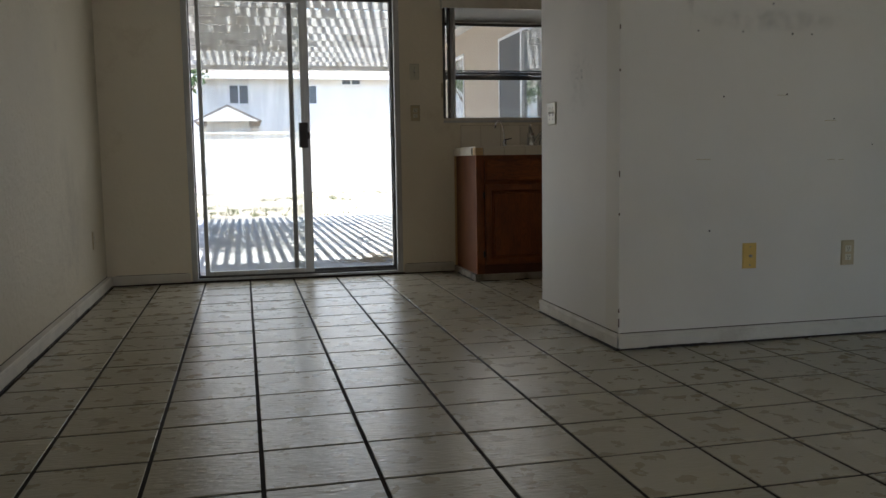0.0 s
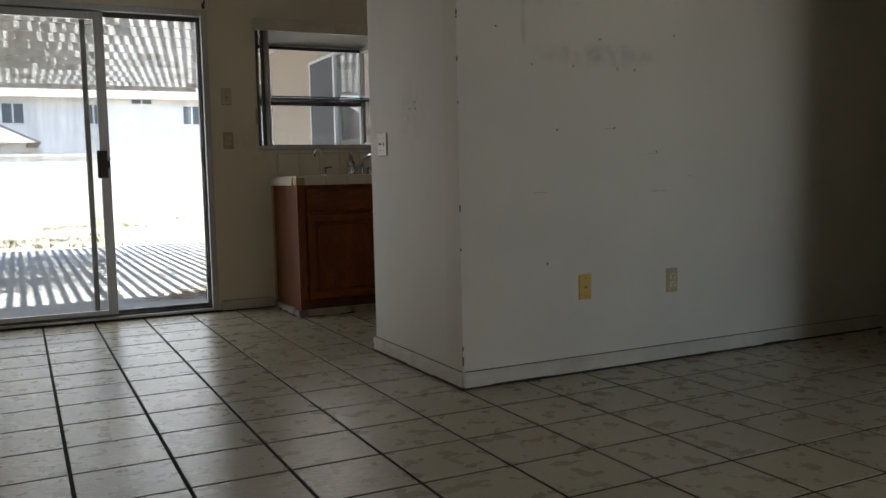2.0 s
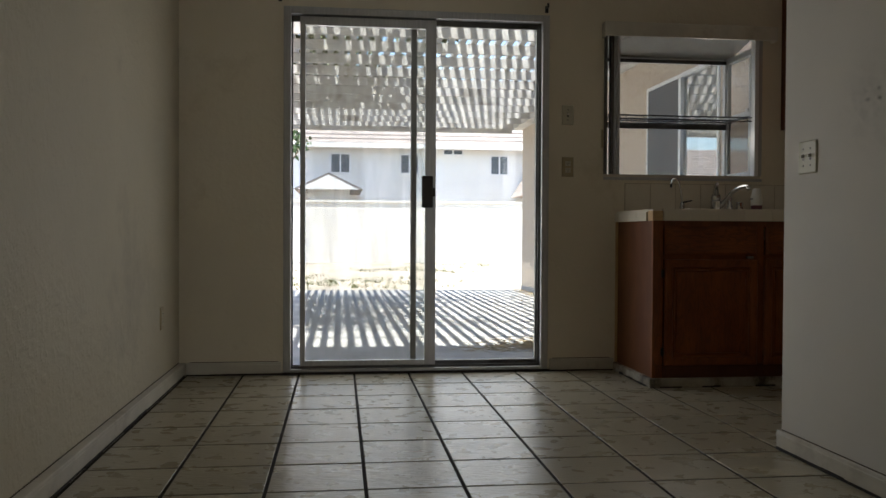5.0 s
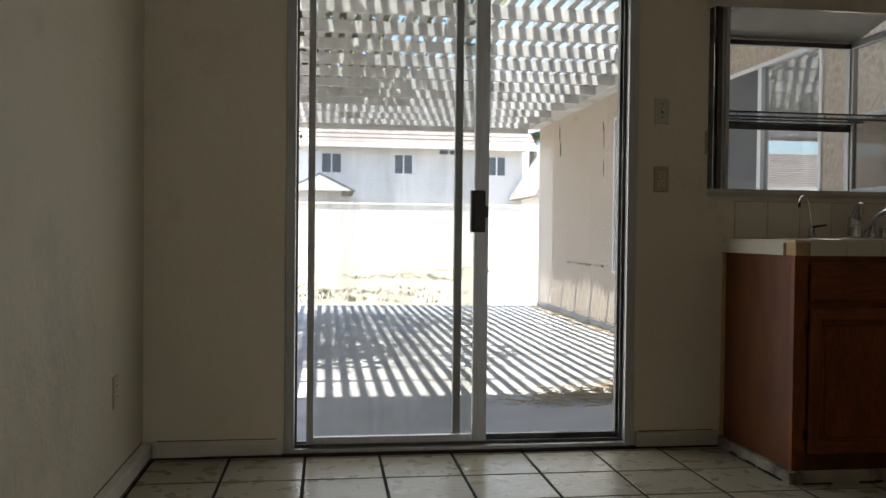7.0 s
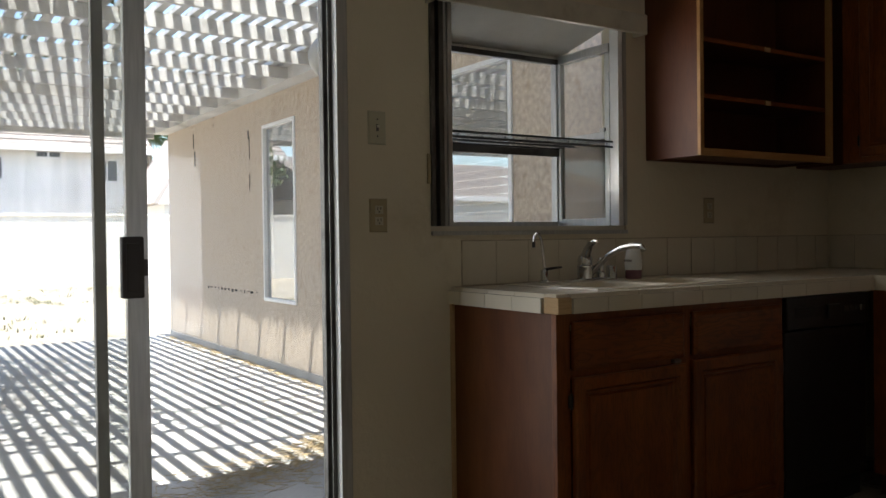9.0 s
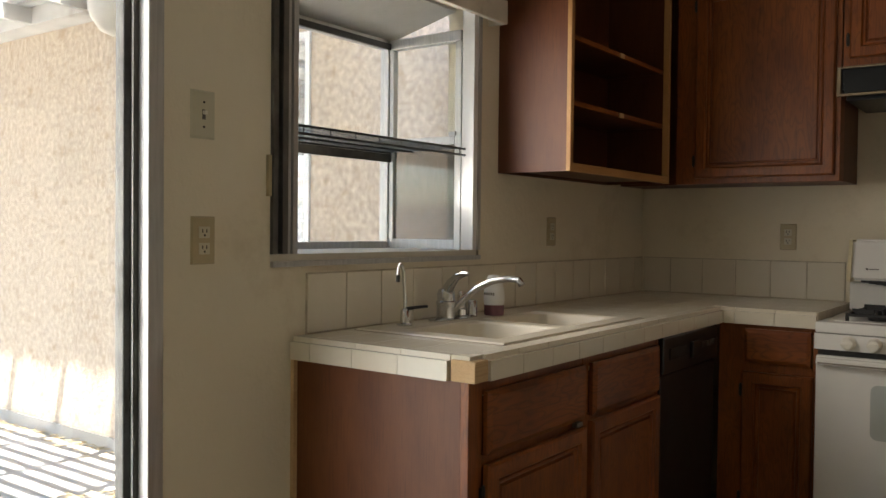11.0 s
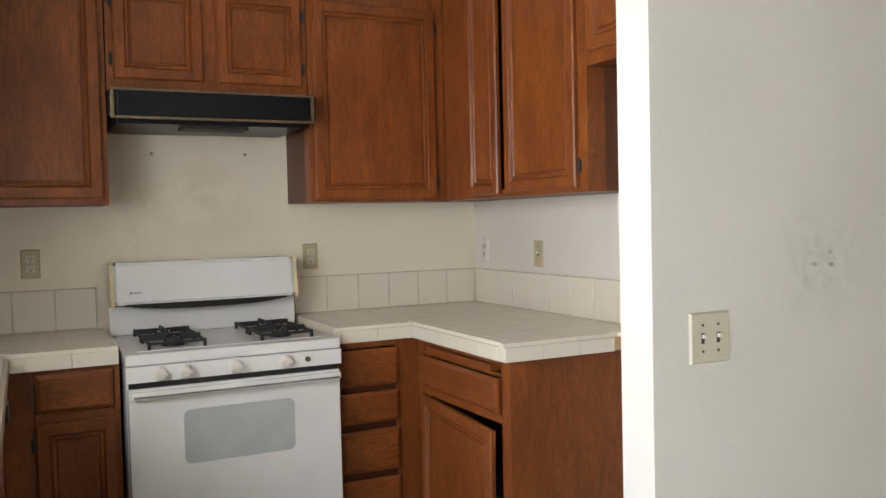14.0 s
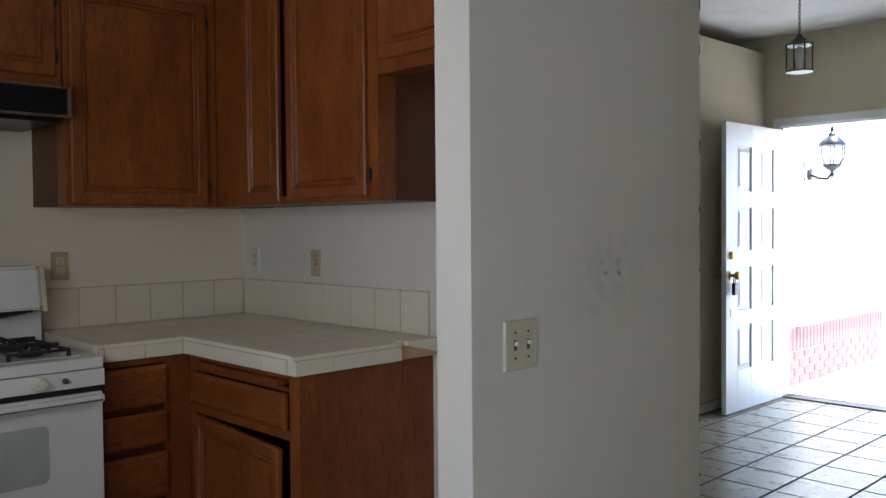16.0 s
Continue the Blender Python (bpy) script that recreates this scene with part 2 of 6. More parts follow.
M_TRIM = plain("brown steel trim", (0.22, 0.17, 0.11), 0.45, 0.8, vary=0.2, scale=30)
M_DUSTY = glass_mat("dusty door glass", (0.9, 0.91, 0.9), 0.13, True)
M_MIRROR = glass_mat("reflecting window glass", (0.85, 0.86, 0.86), 0.05, False, 0.3)
M_OVEN = plain("grey oven glass", (0.46, 0.485, 0.46), 0.35, vary=0.08)
M_STUCCO = plain("tan stucco", (0.52, 0.435, 0.345), 0.9, vary=0.3, scale=34, bump=1.0, bscale=44, dirt=(0.33, 0.245, 0.155), dirt_at=(0.54, 0.76))
M_STUCCOW = plain("white house stucco", (0.8, 0.78, 0.74), 0.9, vary=0.08, scale=1.5, bump=0.4, bscale=20)
M_CONC = plain("patio concrete", (0.38, 0.37, 0.35), 0.88, vary=0.18, scale=2.5, bump=0.35, bscale=45, dirt=(0.27, 0.24, 0.2), dirt_at=(0.52, 0.78))
M_DIRT = plain("dry yard soil", (0.4, 0.345, 0.265), 0.95, vary=0.3, scale=1.4, bump=0.8, bscale=14, dirt=(0.3, 0.25, 0.15), dirt_at=(0.5, 0.75))
M_STRAW = plain("dry straw", (0.38, 0.29, 0.16), 0.8, vary=0.4, scale=40)
M_PERG = plain("weathered pergola paint", (0.62, 0.605, 0.575), 0.8, vary=0.22, scale=5, bump=0.4, bscale=70, dirt=(0.22, 0.19, 0.15), dirt_at=(0.55, 0.72))
M_FARGLASS = plain("dark far window glass", (0.09, 0.1, 0.115), 0.15, vary=0.2, scale=1)
M_ROOF = plain("clay roof tile", (0.31, 0.265, 0.235), 0.85, vary=0.25, scale=2, bump=0.6, bscale=12)
M_LEAF = plain("dry vine leaf", (0.11, 0.115, 0.04), 0.7, vary=0.5, scale=3)
M_GREEN = plain("tree leaf", (0.06, 0.1, 0.03), 0.6, vary=0.4, scale=2)
M_BARK = plain("tree bark", (0.16, 0.12, 0.085), 0.9, vary=0.3, scale=12, bump=1.0, bscale=30)
M_BLOCK = plain("pale block wall", (0.72, 0.69, 0.63), 0.92, vary=0.1, scale=2.2, bump=0.4, bscale=25)
M_BRICK = plain("red brick", (0.35, 0.19, 0.16), 0.85, vary=0.3, scale=6, bump=0.6, bscale=70)
M_MORTAR = plain("brick mortar", (0.58, 0.53, 0.48), 0.95, vary=0.15, scale=20)
M_DOORP = plain("white door paint", (0.74, 0.74, 0.74), 0.38, vary=0.05, scale=4, dirt=(0.55, 0.53, 0.48), dirt_at=(0.66, 0.85))
M_PULL = plain("black-brown door pull", (0.03, 0.022, 0.018), 0.5, vary=0.3)
M_SOAPW = plain("white bottle plastic", (0.75, 0.74, 0.7), 0.35, vary=0.04)
# cream globe darkened to grey-tan, the shade it hangs in put into its colour
M_GLOBE = plain("shade-toned lamp glass", (0.5, 0.46, 0.39), 0.35, vary=0.12)
M_SCREEN = plain("grey insect screen", (0.13, 0.13, 0.13), 0.75, vary=0.2, scale=200)
M_SOAP = plain("purple dish soap", (0.2, 0.09, 0.11), 0.2, vary=0.1)
M_BLIND = plain("pale blind slats", (0.5, 0.48, 0.46), 0.6, vary=0.06)


# ---- helpers ----
BASES = {}


def box(bm, x0, x1, y0, y1, z0, z1, bevel=0.0):
    ret = bmesh.ops.create_cube(bm, size=1.0, matrix=Matrix.Translation(((x0 + x1) / 2, (y0 + y1) / 2, (z0 + z1) / 2)) @ Matrix.Diagonal((abs(x1 - x0), abs(y1 - y0), abs(z1 - z0), 1)))
    if bevel:
        es = list({e for v in ret["verts"] for e in v.link_edges})
        bmesh.ops.bevel(bm, geom=es, offset=bevel, segments=2, profile=0.6, affect="EDGES")
    return ret["verts"]


def rod(bm, a, b, r, r2=None, n=12):
    a, b = Vector(a), Vector(b)
    m = Matrix.Translation((a + b) / 2) @ (b - a).to_track_quat("Z", "Y").to_matrix().to_4x4()
    return bmesh.ops.create_cone(bm, cap_ends=True, segments=n, radius1=r, radius2=r if r2 is None else r2, depth=(b - a).length, matrix=m)["verts"]


def lathe(bm, profile, center, n=20):
    """A turned shape from (radius, height) pairs, about a vertical axis."""
    cx, cy, cz = center
    rings = [[bm.verts.new((cx + r * math.cos(2 * math.pi * k / n), cy + r * math.sin(2 * math.pi * k / n), cz + h)) for k in range(n)] for r, h in profile]
    for p, q in zip(rings, rings[1:]):
        for k in range(n):
            bm.faces.new((p[k], p[(k + 1) % n], q[(k + 1) % n], q[k]))
    bm.faces.new(rings[0][::-1])
    bm.faces.new(rings[-1])


def tube(bm, pts, r, n=10):
    """A bent round tube through points."""
    pts = [Vector(p) for p in pts]
    rings = []
    for i, p in enumerate(pts):
        d = (pts[min(i + 1, len(pts) - 1)] - pts[max(i - 1, 0)]).normalized()
        s = d.cross(Vector((0.31, 0.87, 0.4))).normalized()
        t = d.cross(s)
        rr = r[i] if isinstance(r, (list, tuple)) else r
        rings.append([bm.verts.new(p + rr * (s * math.cos(2 * math.pi * k / n) + t * math.sin(2 * math.pi * k / n))) for k in range(n)])
    for p, q in zip(rings, rings[1:]):
        for k in range(n):
            bm.faces.new((p[k], p[(k + 1) % n], q[(k + 1) % n], q[k]))
    bm.faces.new(rings[0][::-1])
    bm.faces.new(rings[-1])


def thing(name, base, label, category, group="", kind=""):
    ob = new(name)
    ob.location = base
    ob.empty_display_size = 0.1
    BASES[ob.name] = Vector(base)
    return tagged(ob, label, category, group, kind)


def part(name, bm, material, parent=None, label="", smooth=False):
    """Links a bmesh, given in world metres, as one mesh object under a thing or a part."""
    base = BASES.get(parent.name, Vector()) if parent else Vector()
    bmesh.ops.recalc_face_normals(bm, faces=bm.faces[:])
    bmesh.ops.translate(bm, verts=bm.verts[:], vec=-base)
    me = bpy.data.meshes.new(name)
    bm.to_mesh(me)
    bm.free()
    me.materials.append(material)
    if smooth:
        me.shade_smooth()
        me.set_sharp_from_angle(angle=radians(40))
    ob = new(name, me)
    if parent:
        ob.parent = parent
        BASES[ob.name] = base
    if label:
        ob["label"] = label
    return ob


def boxes(name, specs, material, parent=None, label="", bevel=0.0):
    bm = bmesh.new()
    for s in specs:
        box(bm, *s, bevel)
    return part(name, bm, material, parent, label)


def setting(name, specs, material, label, category, bevel=0.0):
    return tagged(boxes(name, specs, material, None, "", bevel), label, category, kind="structure")


def fb(bm, face, u0, u1, z0, z1, d0, d1, bevel=0.0):
    """A box on a wall plane: face = (axis, place, way out); u along the wall, d out from it."""
    axis, at, out = face
    lo, hi = sorted((at + out * d0, at + out * d1))
    if axis == "x":
        return box(bm, lo, hi, u0, u1, z0, z1, bevel)
    return box(bm, u0, u1, lo, hi, z0, z1, bevel)


def frustum(bm, face, u0, u1, z0, z1, d0, d1, inset):
    vs = fb(bm, face, u0, u1, z0, z1, d0, d1)
    axis, at, out = face
    k, uk = (0, 1) if axis == "x" else (1, 0)
    um, zm = (u0 + u1) / 2, (z0 + z1) / 2
    for v in vs:
        if abs(v.co[k] - (at + out * d1)) < 1e-6:
            v.co[uk] += inset if v.co[uk] < um else -inset
            v.co[2] += inset if v.co[2] < zm else -inset


def ring_frame(bm, face, u0, u1, z0, z1, d0, d1, w, ease=0.004):
    """A mitred door frame in one piece, with eased edges."""
    axis, at, out = face

    def loop(i, d):
        return [bm.verts.new((at + out * d, u, z) if axis == "x" else (u, at + out * d, z)) for u, z in ((u0 + i, z0 + i), (u1 - i, z0 + i), (u1 - i, z1 - i), (u0 + i, z1 - i))]

    loops = [loop(0, d0), loop(0, d1 - ease), loop(ease, d1), loop(w - ease, d1), loop(w, d1 - ease * 1.5), loop(w, d0)]
    for p, q in zip(loops, loops[1:] + loops[:1]):
        for k in range(4):
            bm.faces.new((p[k], p[(k + 1) % 4], q[(k + 1) % 4], q[k]))


def stuff(ob):
    ob["kind"] = "stuff"
    return ob


def stain(name, face, u0, u1, z0, z1, color, strength, scale, label):
    """A smudge with soft uneven edges on a wall."""
    m = bpy.data.materials.new(name)
    m.use_nodes = True
    n, l = m.node_tree.nodes, m.node_tree.links
    b = n["Principled BSDF"]
    b.inputs["Base Color"].default_value = (*color, 1)
    b.inputs["Roughness"].default_value = 0.8
    tc, ln = n.new("ShaderNodeTexCoord"), n.new("ShaderNodeVectorMath")
    mp = n.new("ShaderNodeMapping")
    mp.inputs["Location"].default_value = (-1, -1, -1)
    mp.inputs["Scale"].default_value = (2, 2, 2)
    flat = n.new("ShaderNodeVectorMath")
    flat.operation = "MULTIPLY"
    flat.inputs[1].default_value = (0, 1, 1) if face[0] == "x" else (1, 0, 1)
    ln.operation = "LENGTH"
    l.new(tc.outputs["Generated"], mp.inputs["Vector"])
    l.new(mp.outputs["Vector"], flat.inputs[0])
    l.new(flat.outputs[0], ln.inputs[0])
    fade = ramp(n, l, ln.outputs["Value"], 1.0, 0.25)
    k = n.new("ShaderNodeMath")
    k.operation = "MULTIPLY"
    l.new(fade, k.inputs[0])
    l.new(ramp(n, l, noise_at(n, l, scale, 7, rough=0.7), 0.42, 0.75), k.inputs[1])
    k2 = n.new("ShaderNodeMath")
    k2.operation = "MULTIPLY"
    k2.inputs[1].default_value = strength
    l.new(k.outputs[0], k2.inputs[0])
    l.new(k2.outputs[0], b.inputs["Alpha"])
    bm = bmesh.new()
    fb(bm, face, u0, u1, z0, z1, 0.0006, 0.0015)
    ob = part(name, bm, m)
    ob.visible_shadow = False
    return tagged(ob, label, "stain", kind="structure")


def on_face(face, u, d, z):
    axis, at, out = face
    return (at + out * d, u, z) if axis == "x" else (u, at + out * d, z)


# ---- the plan, in metres ----
XW, XE, YN, YF = -0.985, 3.95, 4.13, -2.95      # west wall, kitchen east wall, north wall, front wall
YL, YK, XS, YS = 1.24, 1.38, 1.58, 2.23        # partition faces, stub wall's west face and north end
ZC, TP = 2.82, 0.3148                          # ceiling, floor tile pitch
CT = 0.95                                      # counter top
DX0, DX1, DZ = -0.405, 1.143, 2.105            # sliding door opening
WX0, WX1, WZ0, WZ1 = 1.478, 2.472, 1.145, 2.05  # kitchen window opening
FX0, FX1, FZ = 2.26, 3.21, 2.12                # front door opening
XC = 3.34                                      # closet wall by the front door

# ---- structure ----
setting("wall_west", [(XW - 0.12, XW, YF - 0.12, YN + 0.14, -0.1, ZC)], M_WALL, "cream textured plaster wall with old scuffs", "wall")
setting("wall_north", [
    (XW, DX0, YN, YN + 0.14, -0.1, ZC), (DX0, DX1, YN, YN + 0.14, DZ, ZC), (DX1, WX0, YN, YN + 0.14, -0.1, ZC),
    (WX0, WX1, YN, YN + 0.14, -0.1, WZ0), (WX0, WX1, YN, YN + 0.14, WZ1, ZC), (WX1, XE + 0.12, YN, YN + 0.14, -0.1, ZC)],
    M_KITCH, "cream plaster wall around patio door and window", "wall")
setting("wall_east", [(XE, XE + 0.12, YK, YN, -0.1, ZC)], M_KITCH, "cream kitchen wall behind the white range", "wall")
setting("wall_partition", [(XS, 4.36, YL, YK, -0.1, ZC)], M_WHITE, "off-white partition wall with nail holes and smudges", "wall")
setting("wall_stub", [(XS, XS + 0.11, YK, YS, -0.1, ZC)], M_STUB, "off-white textured wall end with a switch plate", "wall")
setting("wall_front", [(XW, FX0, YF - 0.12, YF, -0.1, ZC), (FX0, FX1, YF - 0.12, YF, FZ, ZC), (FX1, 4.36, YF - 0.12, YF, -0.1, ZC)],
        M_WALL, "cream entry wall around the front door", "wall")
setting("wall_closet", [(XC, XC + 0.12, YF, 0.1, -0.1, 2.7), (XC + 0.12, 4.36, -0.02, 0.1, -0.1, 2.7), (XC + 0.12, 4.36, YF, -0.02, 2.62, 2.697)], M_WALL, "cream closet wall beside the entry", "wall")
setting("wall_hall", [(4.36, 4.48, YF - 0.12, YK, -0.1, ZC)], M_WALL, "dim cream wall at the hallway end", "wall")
setting("ceiling", [(XW - 0.12, 4.5, YF - 0.12, YN + 0.14, ZC, ZC + 0.12)], M_CEIL, "white sprayed-texture ceiling", "ceiling")
setting("kitchen_soffit", [(2.58, XE, YN - 0.335, YN, 2.44, ZC), (3.6, XE, 1.72, YN - 0.335, 2.44, ZC), (XS + 0.11, XE, YK, 1.72, 2.44, ZC)],
        M_KITCH, "cream boxed soffit above the wall cabinets", "soffit")
setting("floor_bed", [(XW - 0.12, 4.5, YF - 0.12, YN + 0.14, -0.1, -0.003)], M_GROUT, "dark grout bed of the tiled floor", "floor")

# baseboards: a rounded board with a grimy lower edge
BB = 0.075


def baseboard(name, face, u0, u1, grime, thick=0.014):
    bm = bmesh.new()
    fb(bm, face, u0, u1, 0.008, BB, 0, thick, 0.004)
    fb(bm, face, u0, u1, 0.05, BB - 0.012, thick - 0.002, thick + 0.003, 0.002)
    ob = tagged(part(name, bm, M_BASE), "scuffed cream baseboard with chipped paint", "baseboard", kind="structure")
    bm = bmesh.new()
    rnd = random.Random(len(name) * 7 + int(u0 * 10))
    u = u0
    while u < u1:
        w = min(rnd.uniform(0.05, 0.3), u1 - u)
        if rnd.random() < grime:
            fb(bm, face, u, u + w, 0.0, rnd.uniform(0.006, 0.015), 0.001, thick + 0.0015)
        else:
            fb(bm, face, u, u + w, 0.0, 0.0085, 0.0, thick - 0.001)
        u += w
    stuff(part("grime", bm, M_GRIME, ob, "black grime along the floor edge"))
    # thin brown strip stands for the shaded gap between board and wall
    bm = bmesh.new()
    fb(bm, face, u0 + 0.02, u1 - 0.02, BB - 0.001, BB + 0.003, 0, 0.003)
    part("gap_line", bm, M_SEAM, ob, "brown strip drawn for the dark gap above the board")


baseboard("baseboard_west", ("x", XW, 1), YF, YN, 0.25, 0.036)
baseboard("baseboard_north_west", ("y", YN, -1), XW + 0.04, DX0 - 0.01, 0.35)
baseboard("baseboard_north_mid", ("y", YN, -1), DX1 + 0.01, 1.545, 0.45)
baseboard("baseboard_partition", ("y", YL, -1), XS - 0.014, 4.3, 0.55)
baseboard("baseboard_stub", ("x", XS, -1), YL - 0.014, YS + 0.014, 0.5)
baseboard("baseboard_closet", ("x", XC, -1), YF, 0.1, 0.2)
baseboard("baseboard_front", ("y", YF, 1), XW, FX0 - 0.08, 0.2)

# worn metal edge of the partition corner
bm = bmesh.new()
rnd = random.Random(5)
for k in range(16):
    z = 0.1 + 2.4 * rnd.random()
    box(bm, XS - 0.0012, XS + 0.003, YL - 0.0012, YL + 0.004, z, z + rnd.uniform(0.006, 0.03))
tagged(part("corner_chips", bm, M_BARK), "dark paint chips along the wall corner", "chips", kind="structure")


# ---- sliding patio door ----
def sliding_door():
    d = thing("sliding_door", (0.37, YN, 0), "aluminium sliding patio door with dusty glass, slightly open", "door")
    y0, y1 = YN - 0.008, YN + 0.11
    boxes("frame", [(DX0, DX0 + 0.042, y0, y1, 0.0, DZ), (DX1 - 0.042, DX1, y0, y1, 0, DZ),
                    (DX0 + 0.042, DX1 - 0.042, y0, y1, DZ - 0.042, DZ), (DX0 + 0.042, DX1 - 0.042, y0, y1, 0.0, 0.03)], M_ALU, d, "", 0.003)
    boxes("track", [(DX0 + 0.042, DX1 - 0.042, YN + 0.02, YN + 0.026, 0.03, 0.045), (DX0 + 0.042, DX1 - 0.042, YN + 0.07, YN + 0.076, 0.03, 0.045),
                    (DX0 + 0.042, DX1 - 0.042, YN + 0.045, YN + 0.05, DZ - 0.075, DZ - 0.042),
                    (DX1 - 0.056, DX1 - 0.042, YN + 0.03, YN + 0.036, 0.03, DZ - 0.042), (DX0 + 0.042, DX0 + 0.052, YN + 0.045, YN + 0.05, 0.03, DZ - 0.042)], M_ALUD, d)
    boxes("sill_grime", [(DX0 - 0.01, DX1 + 0.01, YN - 0.02, YN - 0.009, 0.0, 0.014)], M_GRIME, d, "black grime on the door sill")
    # fixed panel and tracks get a darker aluminium than the sliding panel
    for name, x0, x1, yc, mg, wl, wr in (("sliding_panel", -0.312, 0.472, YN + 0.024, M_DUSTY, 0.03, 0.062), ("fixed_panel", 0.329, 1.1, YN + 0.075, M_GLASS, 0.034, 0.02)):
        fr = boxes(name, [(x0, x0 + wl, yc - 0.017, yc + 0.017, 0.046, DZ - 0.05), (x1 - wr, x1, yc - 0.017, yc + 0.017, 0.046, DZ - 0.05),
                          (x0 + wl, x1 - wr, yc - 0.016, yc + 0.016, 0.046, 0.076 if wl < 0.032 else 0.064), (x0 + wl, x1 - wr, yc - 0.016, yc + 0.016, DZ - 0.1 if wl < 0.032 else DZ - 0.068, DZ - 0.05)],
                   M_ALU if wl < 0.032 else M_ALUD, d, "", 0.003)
        g = boxes("pane", [(x0 + wl, x1 - wr, yc - 0.002, yc + 0.002, 0.076 if wl < 0.032 else 0.064, DZ - 0.1 if wl < 0.032 else DZ - 0.068)], mg, fr, "streaked dusty glass" if mg is M_DUSTY else "")
        g.visible_shadow = False
        if name == "sliding_panel":
            bm = bmesh.new()
            box(bm, 0.388, 0.452, yc - 0.052, yc - 0.018, 0.965, 1.148, 0.006)
            box(bm, 0.452, 0.466, yc - 0.04, yc - 0.018, 1.03, 1.08, 0.003)
            box(bm, 0.4, 0.44, yc - 0.058, yc - 0.05, 0.985, 1.128, 0.003)
            part("pull_handle", bm, M_PULL, fr, "black-brown plastic pull handle")


sliding_door()
for k, (x, z) in enumerate(((-0.425, 2.15), (0.37, 2.15), (1.125, 2.14))):
    br = thing("rod_bracket", (x, YN, z), "small black curtain rod bracket above the door", "bracket", "curtain rod brackets")
    bm = bmesh.new()
    if k == 1:
        for dz in (-0.008, 0.012):
            rod(bm, (x, YN, z + dz + 0.03), (x, YN - 0.003, z + dz + 0.03), 0.005)
        part("screw_holes", bm, M_BLACK, br)
    else:
        box(bm, x - 0.01, x + 0.01, YN - 0.004, YN, z - 0.02, z + 0.02, 0.001)
        box(bm, x - 0.006, x + 0.006, YN - 0.035, YN - 0.004, z + 0.004, z + 0.014, 0.002)
        box(bm, x - 0.006, x + 0.006, YN - 0.04, YN - 0.033, z + 0.004, z + 0.03, 0.002)
        part("hook", bm, M_BLACK, br)


# ---- kitchen garden window ----
def garden_window():
    w = thing("garden_window", ((WX0 + WX1) / 2, YN, WZ0), "aluminium garden window box with a wire shelf and grimy top", "window")
    x0, x1, yo = WX0 + 0.02, 2.44, 4.535
    zi, zo = 2.04, 1.96
    boxes("frame", [(x1 - 0.02, x1 + 0.02, yo - 0.02, yo + 0.02, WZ0 + 0.03, zo), (x0 - 0.02, x0 + 0.02, yo - 0.02, yo + 0.02, WZ0 + 0.03, zo),
                    (x0 + 0.02, x1 - 0.02, yo - 0.018, yo + 0.018, zo - 0.03, zo + 0.005), (x0 + 0.02, x1 - 0.02, yo - 0.018, yo + 0.018, WZ0 + 0.03, WZ0 + 0.055),
                    (x1 - 0.018, x1 + 0.018, YN + 0.05, yo - 0.02, zo - 0.035, zo + 0.003), (x0 - 0.018, x0 + 0.018, YN + 0.05, yo - 0.02, zo - 0.035, zo + 0.003)],
          M_ALU, w, "", 0.003)
    bm = bmesh.new()
    vs = box(bm, x0 - 0.02, x1 + 0.02, YN + 0.1, yo + 0.02, zo, zo + 0.03)
    for v in vs:
        if v.co.y < YN + 0.2:
            v.co.z += zi - zo
    part("box_roof", bm, plain("stained white panel", (0.6, 0.58, 0.53), 0.7, vary=0.1, scale=5, dirt=(0.1, 0.08, 0.06), dirt_at=(0.56, 0.66)), w, "white panel with dark mould stains")
    boxes("box_floor", [(x0 - 0.02, x1 + 0.02, YN + 0.0, yo + 0.02, WZ0 + 0.001, WZ0 + 0.03)], M_BASE, w, "worn painted sill board")
    for name, bx in (("front_pane", (x0 + 0.02, x1 - 0.02, yo - 0.002, yo + 0.002, WZ0 + 0.055, zo - 0.03)),):
        boxes(name, [bx], M_GLASS, w).visible_shadow = False
    for sx, nm in ((x1, "right_sash"), (x0, "left_sash")):
        ya, yb = YN + 0.05, yo - 0.02
        s = boxes(nm, [(sx - 0.013, sx + 0.013, ya, ya + 0.028, WZ0 + 0.03, zo - 0.035), (sx - 0.013, sx + 0.013, yb - 0.02, yb, WZ0 + 0.03, zo - 0.035),
                       (sx - 0.014, sx + 0.014, ya + 0.028, yb - 0.02, 1.555, 1.585), (sx - 0.013, sx + 0.013, ya + 0.028, yb - 0.02, WZ0 + 0.03, WZ0 + 0.065),
                       (sx - 0.022, sx - 0.013, ya + 0.02, ya + 0.05, 1.585, 1.6)], M_ALU, w, "", 0.002)
        boxes("lower_pane", [(sx - 0.002, sx + 0.002, ya + 0.028, yb - 0.02, WZ0 + 0.065, 1.555)], M_MESHED if sx > 2 else M_GLASS, s, "pane behind a grey insect screen" if sx > 2 else "").visible_shadow = False
        boxes("pane", [(sx - 0.002, sx + 0.002, ya + 0.028, yb - 0.02, 1.585, zo - 0.035)], M_GLASS, s).visible_shadow = False
    bm = bmesh.new()
    zs = 1.535
    for y in (YN + 0.03, YN + 0.17, YN + 0.27, YN + 0.375):
        rod(bm, (x0, y, zs), (x1 - 0.015, y, zs), 0.004, n=6)
    rod(bm, (x0, YN + 0.03, zs - 0.022), (x1 - 0.015, YN + 0.03, zs - 0.022), 0.004, n=6)
    for k in range(34):
        x = x0 + 0.02 + k * (x1 - x0 - 0.04) / 33
